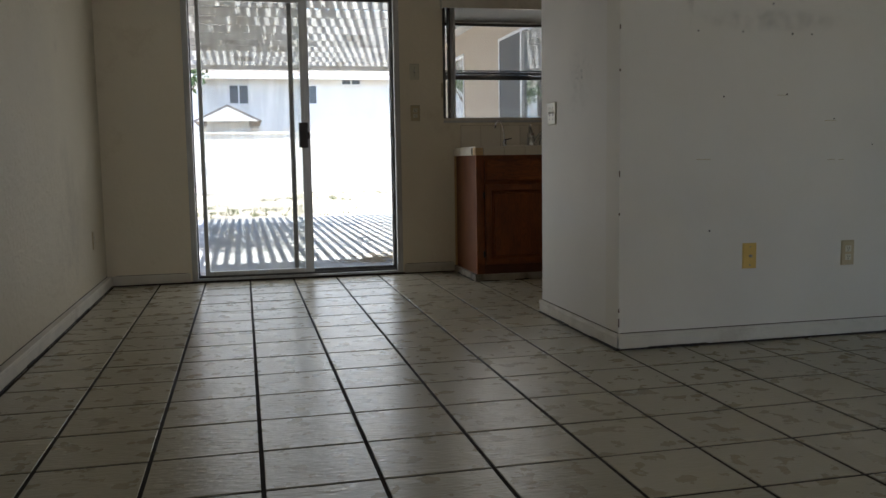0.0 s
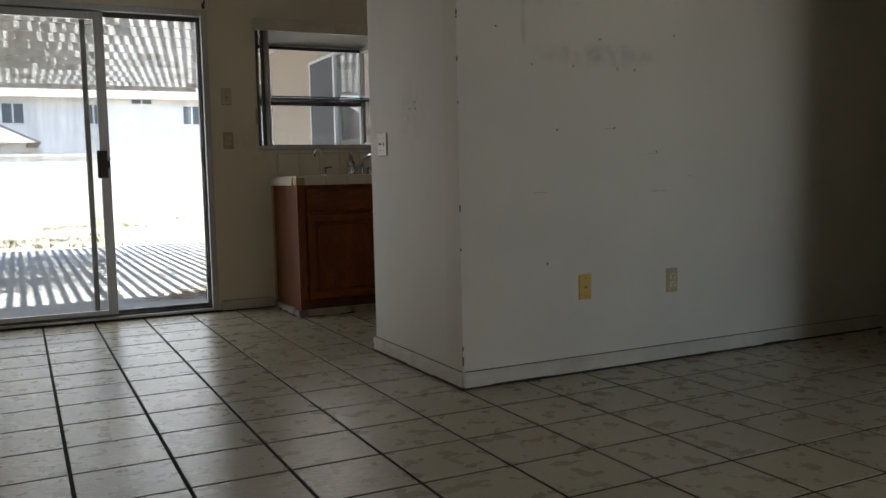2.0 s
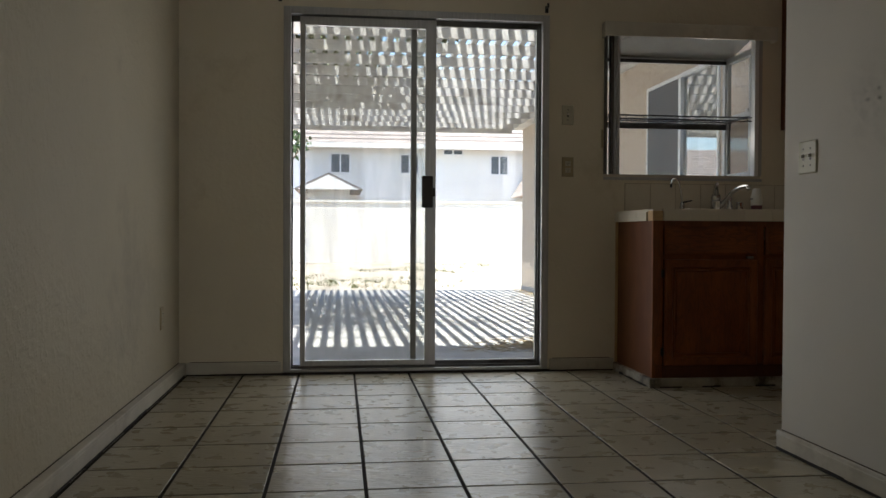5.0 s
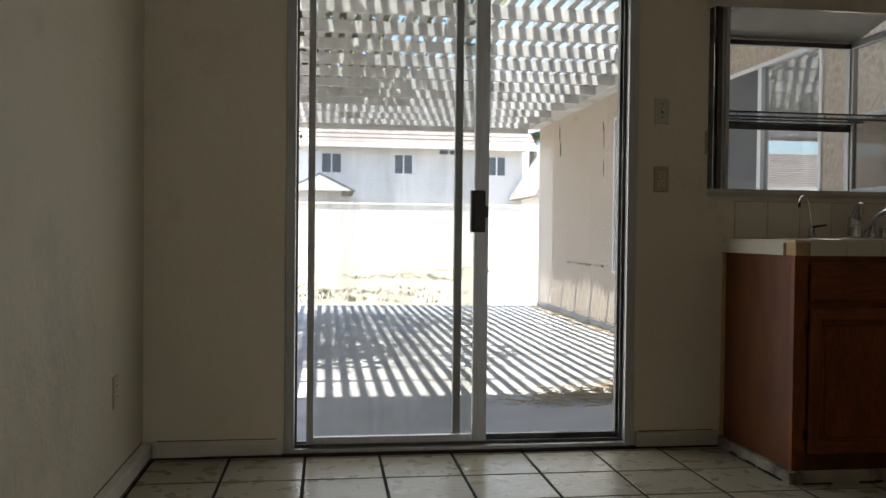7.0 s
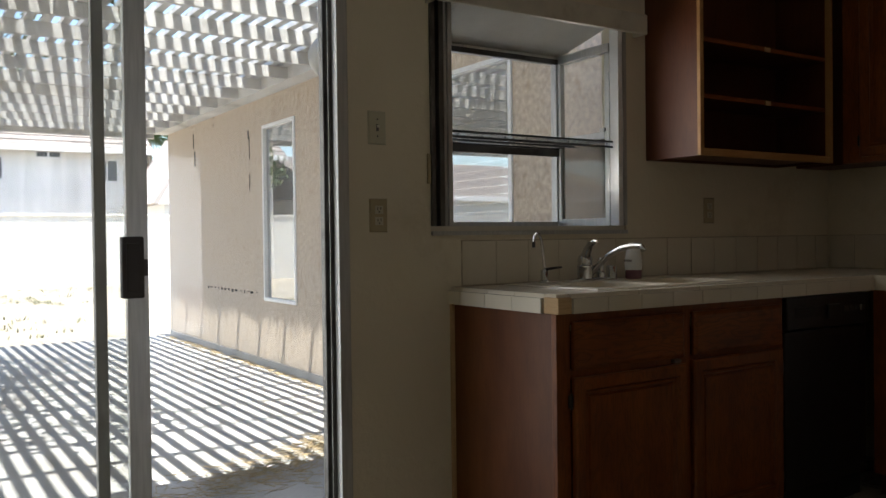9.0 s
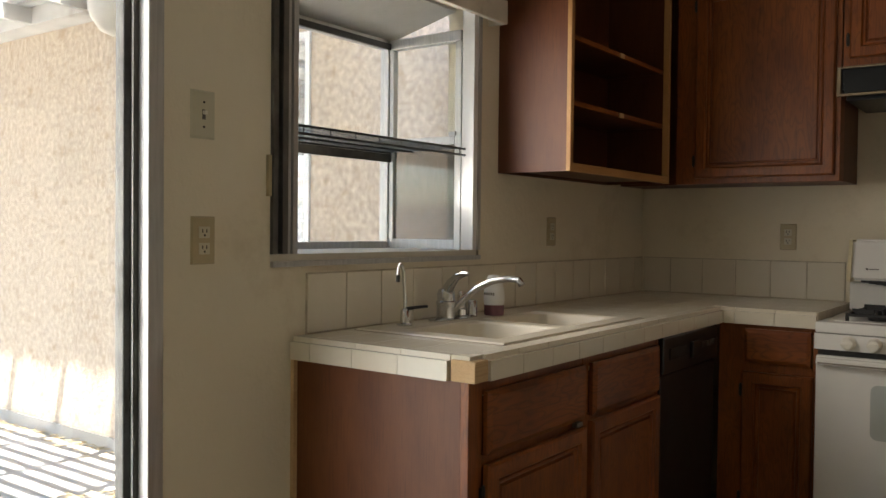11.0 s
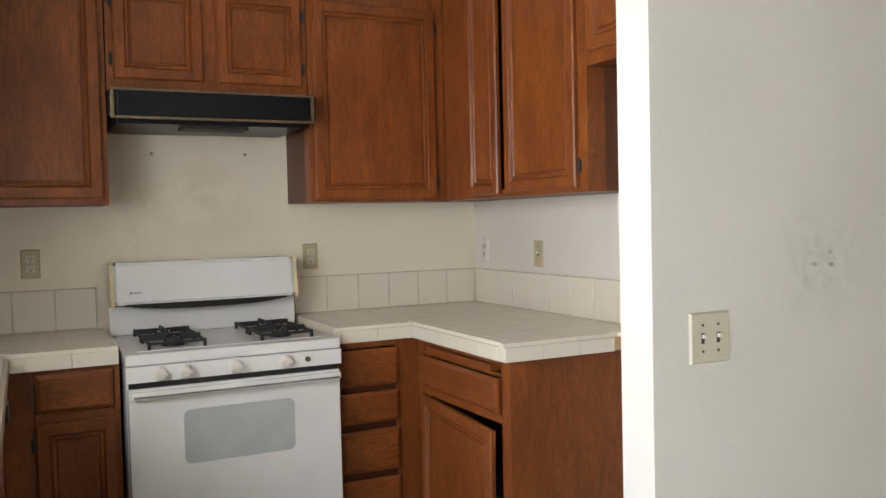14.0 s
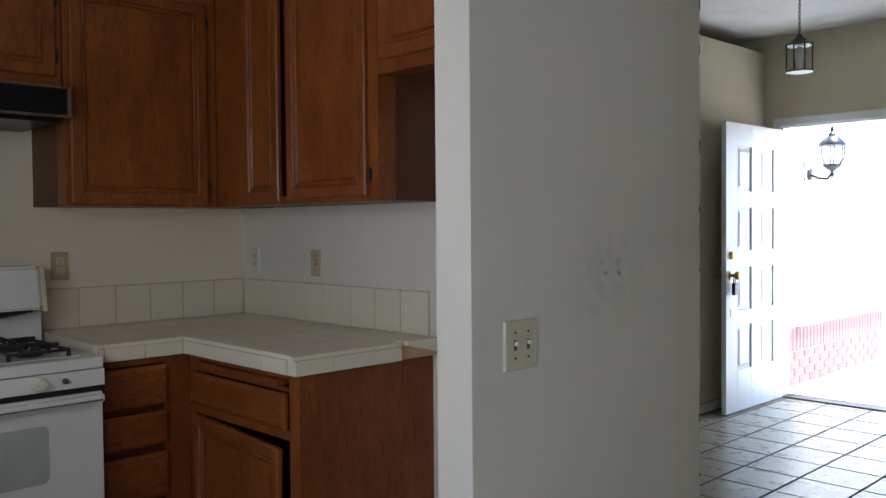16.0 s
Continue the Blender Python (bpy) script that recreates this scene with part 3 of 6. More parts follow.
        rod(bm, (x, YN + 0.03, zs + 0.003), (x, YN + 0.375, zs + 0.003), 0.0018, n=5)
        if k % 4 == 0:
            rod(bm, (x, YN + 0.03, zs), (x, YN + 0.03, zs - 0.022), 0.002, n=5)
    part("wire_shelf", bm, M_BLACK, w, "black coated wire shelf")
    boxes("gasket", [(x0 + 0.02, x1 - 0.02, yo - 0.032, yo - 0.0185, zo - 0.034, zo - 0.012)], M_BLACK, w, "black mouldy gasket")
    boxes("shelf_rail", [(x0 + 0.02, x1 - 0.02, yo - 0.035, yo - 0.02, 1.5, 1.53)], M_ALUD, w)
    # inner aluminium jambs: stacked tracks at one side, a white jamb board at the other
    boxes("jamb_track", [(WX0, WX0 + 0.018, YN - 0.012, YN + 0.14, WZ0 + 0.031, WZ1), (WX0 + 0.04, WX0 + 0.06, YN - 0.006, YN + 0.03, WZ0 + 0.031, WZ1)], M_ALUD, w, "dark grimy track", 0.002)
    boxes("jamb_track", [(WX0 + 0.065, WX0 + 0.075, YN + 0.0, YN + 0.04, WZ0 + 0.031, WZ1), (WX0 + 0.08, WX0 + 0.098, YN - 0.004, YN + 0.035, WZ0 + 0.031, WZ1)], M_ALU, w, "", 0.002)
    boxes("jamb_board", [(WX1 - 0.046, WX1 - 0.02, YN - 0.006, YN + 0.046, WZ0 + 0.031, WZ1)], M_DOORP, w, "white jamb board", 0.002)
    boxes("sill_rail", [(WX0, WX1, YN - 0.012, YN - 0.001, WZ0 - 0.004, WZ0 + 0.012)], M_ALU, w, "grey aluminium sill rail", 0.002)
    boxes("jamb_edge", [(WX1 - 0.019, WX1 - 0.001, YN - 0.01, YN + 0.02, WZ0 + 0.031, WZ1)], M_ALU, w, "", 0.002)


garden_window()
v = thing("blind_valance", (2.05, YN, 2.0), "cream boxed blind valance over the kitchen window", "valance")
boxes("board", [(1.462, 2.535, YN - 0.075, YN - 0.055, 1.985, 2.07)], M_BASE, v, "", 0.005)
boxes("returns", [(1.462, 1.475, YN - 0.055, YN, 1.985, 2.068), (2.52, 2.534, YN - 0.055, YN, 1.985, 2.068), (1.475, 2.52, YN - 0.055, YN, 2.055, 2.068)], M_BASE, v, "", 0.002)
bm = bmesh.new()
box(bm, 1.462, 1.474, YN - 0.012, YN, 1.33, 1.44, 0.003)
tagged(part("blind_cord_cleat", bm, M_PLATE), "small almond cord cleat beside the window", "cleat")


# ---- outlets and switches ----
def outlet(name, face, u, z, kind, mat, label, w=0.072, h=0.118):
    o = thing(name, on_face(face, u, 0, z), label, "switch" if "switch" in kind else "outlet", "outlets and switches")
    bm = bmesh.new()
    frustum(bm, face, u - w / 2, u + w / 2, z - h / 2, z + h / 2, 0, 0.006, 0.004)
    part("plate", bm, mat, o)
    bm = bmesh.new()
    if kind == "duplex":
        for dz in (-0.02, 0.02):
            fb(bm, face, u - 0.016, u + 0.016, z + dz - 0.014, z + dz + 0.014, 0.006, 0.0085, 0.001)
            part("socket", bm, M_PALE, o)
            bm = bmesh.new()
        for dz in (-0.02, 0.02):
            for du in (-0.006, 0.006):
                fb(bm, face, u + du - 0.0014, u + du + 0.0014, z + dz - 0.001, z + dz + 0.008, 0.0085, 0.0092)
            fb(bm, face, u - 0.0025, u + 0.0025, z + dz - 0.01, z + dz - 0.005, 0.0085, 0.0092)
        stuff(part("slots", bm, M_BLACK, o))
    elif kind == "coax":
        rod(bm, on_face(face, u, 0.006, z), on_face(face, u, 0.016, z), 0.0065)
        part("connector", bm, M_STEEL, o, "dark threaded cable connector")
        for dz in (-0.042, 0.042):
            bm = bmesh.new()
            rod(bm, on_face(face, u, 0.006, z + dz), on_face(face, u, 0.008, z + dz), 0.003)
            part("screw", bm, M_STEEL, o)
    else:
        n = 2 if kind == "switch2" else 1
        for k in range(n):
            c = u + (k - (n - 1) / 2) * 0.046
            fb(bm, face, c - 0.005, c + 0.005, z - 0.012, z + 0.012, 0.006, 0.0066)
            part("toggle_slot", bm, M_ALUD, o, "dark toggle slot")
            bm = bmesh.new()
            fb(bm, face, c - 0.004, c + 0.004, z + 0.0, z + 0.009, 0.0067, 0.016, 0.001)
            part("toggle", bm, M_KNOB, o)
            bm = bmesh.new()
        for k in range(n):
            c = u + (k - (n - 1) / 2) * 0.046
            for dz in (-0.03, 0.03):
                rod(bm, on_face(face, c, 0.0055, z + dz), on_face(face, c, 0.0072, z + dz), 0.0032, n=8)
        stuff(part("screws", bm, M_PULL, o))


FN, FE, FK, FP, FS, FWW = ("y", YN, -1), ("x", XE, -1), ("y", YK, 1), ("y", YL, -1), ("x", XS, -1), ("x", XW, 1)
outlet("wall_outlet", FN, 1.259, 1.214, "duplex", M_PLATE, "almond duplex outlet beside the patio door")
outlet("light_switch", FN, 1.257, 1.521, "switch1", M_PALE, "cream single light switch painted over")
outlet("wall_outlet", FN, 3.006, 1.243, "duplex", M_PLATE, "almond duplex outlet over the counter")
outlet("wall_outlet", FE, 3.433, 1.23, "duplex", M_PLATE, "almond duplex outlet above the backsplash")
outlet("wall_outlet", FE, 2.256, 1.216, "duplex", M_PLATE, "almond duplex outlet beside the range")
outlet("light_switch", FK, 3.347, 1.211, "switch1", M_PLATE, "almond single switch above the backsplash")
outlet("wall_outlet", FK, 3.84, 1.215, "duplex", M_PLATEW, "white duplex outlet in the kitchen corner")
outlet("light_switch", FS, 2.068, 1.092, "switch2", M_PALE, "almond double toggle switch on the wall end", 0.118)
outlet("cable_outlet", FP, 2.225, 0.399, "coax", M_GOLD, "yellow cable wall plate with dark connector")
outlet("wall_outlet", FP, 2.744, 0.393, "duplex", M_PLATE, "almond duplex outlet on the partition wall")
outlet("wall_outlet", FWW, 3.654, 0.374, "duplex", M_PLATE, "almond duplex outlet low on the side wall")


# ---- cabinets ----
def hinge(bm, face, u, z, d):
    fb(bm, face, u - 0.007, u + 0.007, z - 0.02, z + 0.02, d - 0.004, d + 0.008, 0.002)
    rod(bm, on_face(face, u, d + 0.006, z - 0.026), on_face(face, u, d + 0.006, z + 0.026), 0.004, n=8)


def cab_door(parent, face, u0, u1, z0, z1, d=0.0, hinges=None, flat=False, along=None):
    """A raised-panel oak door or a moulded drawer front, lying on a cabinet's face."""
    fr = 0.046
    bm = bmesh.new()
    mat = along or M_OAKV
    if flat:
        frustum(bm, face, u0, u1, z0, z1, d, d + 0.012, 0.0)
        frustum(bm, face, u0, u1, z0, z1, d + 0.012, d + 0.02, 0.014)
        return part("drawer_front", bm, mat, parent)
    ring_frame(bm, face, u0, u1, z0, z1, d, d + 0.02, fr, 0.006)
    dr = part("door", bm, mat, parent)
    bm = bmesh.new()
    ring_frame(bm, face, u0 + fr - 0.001, u1 - fr + 0.001, z0 + fr - 0.001, z1 - fr + 0.001, d, d + 0.0135, 0.0155, 0.005)
    part("moulding", bm, mat, dr)
    bm = bmesh.new()
    frustum(bm, face, u0 + fr + 0.004, u1 - fr - 0.004, z0 + fr + 0.004, z1 - fr - 0.004, d + 0.0005, d + 0.004, 0.0)
    frustum(bm, face, u0 + fr + 0.0185, u1 - fr - 0.0185, z0 + fr + 0.0185, z1 - fr - 0.0185, d + 0.004, d + 0.011, 0.004)
    part("panel", bm, mat, dr)
    if hinges is not None:
        for z in (z0 + 0.075, z1 - 0.075):
            bm = bmesh.new()
            hinge(bm, face, hinges, z, d)
            part("hinge", bm, M_BLACK, dr, "small black hinge")
    return dr


# sink base, with an unpainted worn side
F_SINK = ("y", 3.545, -1)
c = thing("sink_base_cabinet", (2.14, 3.8, 0), "stained oak sink base cabinet with worn veneer side", "cabinet")
boxes("body", [(1.583, 2.7, 3.545, YN, 0.02, 0.12), (1.583, 2.7, 3.565, YN, 0.12, 0.16), (2.68, 2.7, 3.565, YN, 0.16, 0.885), (1.585, 2.68, YN - 0.02, YN, 0.16, 0.885)], M_DEEP, c)
boxes("side_panel", [(1.57, 1.585, 3.57, YN - 0.012, 0.045, 0.888)], M_SIDE, c, "faded worn veneer side panel")
boxes("scribe_strip", [(1.556, 1.577, YN - 0.012, YN, 0.045, 0.888)], M_RAW, c, "bare timber strip at the wall")
boxes("face_frame", [(1.568, 1.625, 3.545, 3.569, 0.045, 0.888), (2.15, 2.19, 3.545, 3.565, 0.12, 0.888), (2.7, 2.72, 3.545, 3.565, 0.045, 0.888),
                     (1.625, 2.15, 3.546, 3.565, 0.85, 0.888), (2.19, 2.7, 3.546, 3.565, 0.85, 0.888), (1.625, 2.15, 3.546, 3.565, 0.675, 0.705), (2.19, 2.7, 3.546, 3.565, 0.675, 0.705)], M_OAKV, c, "", 0.002)
for u0, u1 in ((1.63, 2.145), (2.195, 2.7)):
    cab_door(c, F_SINK, u0, u1, 0.705, 0.86, 0, flat=True, along=M_OAKX)
d1 = cab_door(c, F_SINK, 1.63, 2.15, 0.115, 0.682, 0.002, hinges=1.622)
d2 = cab_door(c, F_SINK, 2.19, 2.7, 0.115, 0.69, 0, hinges=2.71)
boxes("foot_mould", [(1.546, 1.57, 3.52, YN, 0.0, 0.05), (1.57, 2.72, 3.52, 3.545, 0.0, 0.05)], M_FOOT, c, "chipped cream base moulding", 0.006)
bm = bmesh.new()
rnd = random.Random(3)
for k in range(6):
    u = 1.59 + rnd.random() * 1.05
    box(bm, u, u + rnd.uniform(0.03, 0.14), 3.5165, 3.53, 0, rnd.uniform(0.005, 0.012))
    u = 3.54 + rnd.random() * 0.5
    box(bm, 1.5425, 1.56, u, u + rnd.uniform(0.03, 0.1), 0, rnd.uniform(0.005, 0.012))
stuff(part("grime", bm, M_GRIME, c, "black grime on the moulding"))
bm = bmesh.new()
box(bm, 2.09, 2.125, 3.528, 3.545, 0.687, 0.7, 0.002)
part("catch", bm, M_STEEL, c, "bent steel catch")

# dishwasher
d = thing("dishwasher", (3.0, 3.8, 0), "black built-in dishwasher under the tiled counter", "dishwasher")
boxes("body", [(2.725, 3.29, 3.57, YN - 0.02, 0.02, 0.885)], M_BLACK, d)
boxes("door", [(2.727, 3.29, 3.54, 3.57, 0.12, 0.745)], M_BLACK, d, "", 0.006)
boxes("control_panel", [(2.727, 3.29, 3.528, 3.57, 0.752, 0.882)], M_BLACK, d, "", 0.006)
boxes("vent", [(2.78, 2.95, 3.524, 3.528, 0.8, 0.84)], M_IRON, d)
boxes("latch", [(2.985, 3.07, 3.515, 3.528, 0.785, 0.845)], M_BLACK, d, "", 0.004)
bm = bmesh.new()
for x in (3.12, 3.16, 3.2, 3.24):
    box(bm, x - 0.014, x + 0.014, 3.522, 3.528, 0.81, 0.832, 0.002)
part("buttons", bm, M_ALUD, d)
boxes("kick_plate", [(2.727, 3.29, 3.6, 3.61, 0.0, 0.118)], M_BLACK, d)

# base cabinet between the dishwasher corner and the range
F_EAST = ("x", 3.345, -1)
c = thing("corner_base_cabinet", (3.65, 3.35, 0), "stained oak base cabinet with one drawer and door", "cabinet")
boxes("body", [(3.36, XE, 3.165, 3.185, 0.1, 0.888), (3.36, XE, 3.185, 3.54, 0.1, 0.13), (3.4, XE, 3.165, 3.54, 0.0, 0.1)], M_DEEP, c)
boxes("face_frame", [(3.345, 3.365, 3.165, 3.185, 0.1, 0.888), (3.345, 3.365, 3.44, 3.54, 0.1, 0.888), (3.346, 3.365, 3.185, 3.44, 0.86, 0.888), (3.346, 3.365, 3.185, 3.44, 0.7, 0.735)], M_OAKV, c, "", 0.002)
cab_door(c, F_EAST, 3.188, 3.437, 0.737, 0.87, 0, flat=True, along=M_OAKY)
cab_door(c, F_EAST, 3.18, 3.442, 0.12, 0.7, 0, hinges=3.45)

# drawer bank beside the range
c = thing("drawer_base_cabinet", (3.65, 2.2, 0), "stained oak base cabinet with four drawers", "cabinet")
boxes("body", [(3.36, XE, 2.335, 2.355, 0.1, 0.888), (3.36, XE, 2.0, 2.335, 0.1, 0.13), (3.4, XE, 2.0, 2.355, 0.0, 0.1), (3.37, 3.38, 2.05, 2.335, 0.13, 0.88)], M_DEEP, c)
boxes("face_frame", [(3.345, 3.365, 2.335, 2.355, 0.1, 0.888), (3.345, 3.365, 1.985, 2.09, 0.1, 0.888), (3.346, 3.365, 2.09, 2.335, 0.86, 0.888)], M_OAKV, c, "", 0.002)
for z0, z1 in ((0.705, 0.853), (0.553, 0.678), (0.35, 0.522), (0.125, 0.322)):
    cab_door(c, F_EAST, 2.085, 2.342, z0, z1, 0, flat=True, along=M_OAKY)

# the leg along the kitchen's back wall, its door hanging ajar
F_LEG = ("y", 1.985, 1)
c = thing("peninsula_base_cabinet", (3.0, 1.7, 0), "stained oak base cabinet with a sagging open door", "cabinet")
boxes("body", [(2.62, XE, YK, YK + 0.02, 0.1, 0.888), (2.62, 3.36, YK + 0.02, 1.965, 0.1, 0.13), (2.66, 3.4, YK, 1.93, 0.0, 0.1)], M_DEEP, c)
boxes("end_panel", [(2.605, 2.62, YK, 1.985, 0.02, 0.888)], M_OAKV, c, "dark plain oak end panel")
boxes("face_frame", [(2.62, 2.665, 1.965, 1.985, 0.1, 0.888), (3.3, 3.345, 1.965, 1.985, 0.1, 0.888), (2.665, 3.3, 1.966, 1.985, 0.862, 0.888), (2.665, 3.3, 1.966, 1.985, 0.82, 0.832), (2.665, 3.3, 1.966, 1.985, 0.655, 0.69)], M_OAKV, c, "", 0.002)
boxes("cutting_board", [(2.72, 3.25, 1.9, 1.998, 0.834, 0.858)], M_OAKX, c, "pull-out board under the counter", 0.003)
cab_door(c, F_LEG, 2.672, 3.33, 0.69, 0.815, 0, flat=True, along=M_OAKX)
dr = cab_door(c, F_LEG, 2.69, 3.3, 0.12, 0.655, 0.002, hinges=3.308)
hinge_at = Vector((3.3, 1.99, 0.4)) - BASES[c.name]
dr.matrix_local = Matrix.Translation(hinge_at) @ Euler((0, radians(-2.2), radians(-1.5))).to_matrix().to_4x4() @ Matrix.Translation(-hinge_at)


# ---- tiled counters ----
def tile_piece(name, x0, x1, y0, y1, z0, z1, parent, edge=0.0025):
    bm = bmesh.new()
    box(bm, x0, x1, y0, y1, z0, z1)
    if edge:
        top = [e for e in bm.edges if all(v.co.z > z1 - 1e-5 for v in e.verts)]
        bmesh.ops.bevel(bm, geom=top, offset=edge, segments=1, affect="EDGES")
    return part(name, bm, M_CTILE, parent)


TS = 0.152


def steps(a, b, pitch, phase=0.0):
    out, u = [], a
    first = True
    while u < b - 0.004:
        v = min(b, u + (pitch - phase if first and phase else pitch))
        out.append((u, v))
        u, first = v, False
    return out


def top_tiles(parent, x0, x1, y0, y1, hole=None):
    g = 0.0005
    for a, b in steps(x0, x1, TS):
        for e, f in steps(y0, y1, TS):
            if hole and a < hole[1] and b > hole[0] and e < hole[3] and f > hole[2]:
                for p, q, r, s in ((a, min(b, hole[0]), e, f), (max(a, hole[1]), b, e, f), (max(a, hole[0]), min(b, hole[1]), e, min(f, hole[2])), (max(a, hole[0]), min(b, hole[1]), max(e, hole[3]), f)):
                    if q - p > 0.012 and s - r > 0.012:
                        tile_piece("tile", p + g, q - g, r + g, s - g, CT - 0.008, CT, parent, 0.0006)
                continue
            if b - a > 0.012 and f - e > 0.012:
                tile_piece("tile", a + g, b - g, e + g, f - g, CT - 0.008, CT, parent, 0.0006)


def edge_run(parent, axis, a, b, lo, hi, outer=-1):
    """Rounded trim tiles along a counter's edge."""
    g = 0.0012
    for u, w in steps(a, b, TS):
        bm = bmesh.new()
        box(bm, *((u + g, w - g, lo, hi) if axis == "x" else (lo, hi, u + g, w - g)), 0.888, CT + 0.0003)
        kk, edge_at = (1 if axis == "x" else 0), (lo if outer < 0 else hi)
        up = [e for e in bm.edges if all(v.co.z > CT and abs(v.co[kk] - edge_at) < 1e-4 for v in e.verts)]
        bmesh.ops.bevel(bm, geom=up, offset=0.014, segments=4, affect="EDGES")
        part("edge_tile", bm, M_CTILE, parent, "", True)


k = thing("tiled_counter", (2.6, 3.8, 0.888), "cream tiled kitchen counter with a broken corner", "counter")
SX0, SX1, SY0, SY1 = 1.8, 2.66, 3.6, 4.08
boxes("deck", [(1.565, SX0, 3.54, YN, 0.888, CT - 0.0006), (SX0, SX1, 3.54, SY0, 0.888, CT - 0.0006), (SX0, SX1, SY1, YN, 0.888, CT - 0.0006), (SX1, XE, 3.54, YN, 0.888, CT - 0.0006), (3.34, XE, 3.165, 3.54, 0.888, CT - 0.0006)], M_CGROUT, k)
top_tiles(k, 1.59, XE - 0.001, 3.565, YN - 0.002, (SX0, SX1, SY0, SY1))
top_tiles(k, 3.365, XE - 0.001, 3.167, 3.565)
edge_run(k, "x", 1.615, 3.315, 3.515, 3.563)
edge_run(k, "y", 3.595, YN - 0.004, 1.548, 1.588)
edge_run(k, "y", 3.168, 3.513, 3.315, 3.363)
boxes("bare_corner", [(1.556, 1.613, 3.52, 3.59, 0.888, 0.94)], M_RAW, k, "bare timber block where the corner tile is gone", 0.003)
k2 = thing("tiled_counter", (3.3, 1.7, 0.888), "cream tiled counter with a chipped edge tile", "counter")
boxes("deck", [(2.59, XE, YK, 2.0, 0.888, CT - 0.0006), (3.34, XE, 2.0, 2.355, 0.888, CT - 0.0006)], M_CGROUT, k2)
top_tiles(k2, 2.613, XE - 0.001, YK + 0.002, 1.978)
top_tiles(k2, 3.365, XE - 0.001, 1.978, 2.353)
edge_run(k2, "x", 2.613, 3.363, 1.98, 2.028, 1)
edge_run(k2, "y", 2.03, 2.353, 3.315, 3.363)
edge_run(k2, "y", 1.57, 2.028, 2.565, 2.611)
bm = bmesh.new()
vs = box(bm, 2.566, 2.611, YK + 0.004, 1.54, 0.888, CT + 0.002)
for v in vs:
    if v.co.z < 0.9 and v.co.y > 1.5:
        v.co.z = CT - 0.012
    elif v.co.z < 0.9:
        v.co.z = 0.9
part("edge_tile", bm, M_CTILE, k2, "broken edge tile")
boxes("bare_edge", [(2.575, 2.609, YK + 0.004, 1.568, 0.889, 0.935)], M_RAW, k2, "bare timber under the broken tile")


def backsplash(parent, face, u0, u1, pitch=0.158):
    bm = bmesh.new()
    fb(bm, face, u0, u1, CT - 0.003, 1.1225, 0, 0.0065)
    part("grout", bm, M_BGROUT, parent)
    for a, b in steps(u0, u1, pitch):
        bm = bmesh.new()
        frustum(bm, face, a + 0.0009, b - 0.0009, CT + 0.003, 1.12, 0.0, 0.0095, 0.002)
        part("tile", bm, M_CTILE, parent)


b1 = thing("backsplash", (2.8, YN, CT), "single row of cream backsplash tiles", "backsplash")
backsplash(b1, FN, 1.61, XE - 0.012)
b2 = thing("backsplash", (XE, 3.6, CT), "single row of cream backsplash tiles", "backsplash")
backsplash(b2, FE, 3.19, YN - 0.012)
b3 = thing("backsplash", (XE, 1.9, CT), "single row of cream backsplash tiles", "backsplash")
backsplash(b3, FE, YK + 0.012, 2.35)
b4 = thing("backsplash", (3.2, YK, CT), "single row of cream backsplash tiles", "backsplash")
backsplash(b4, FK, 2.62, XE - 0.012)


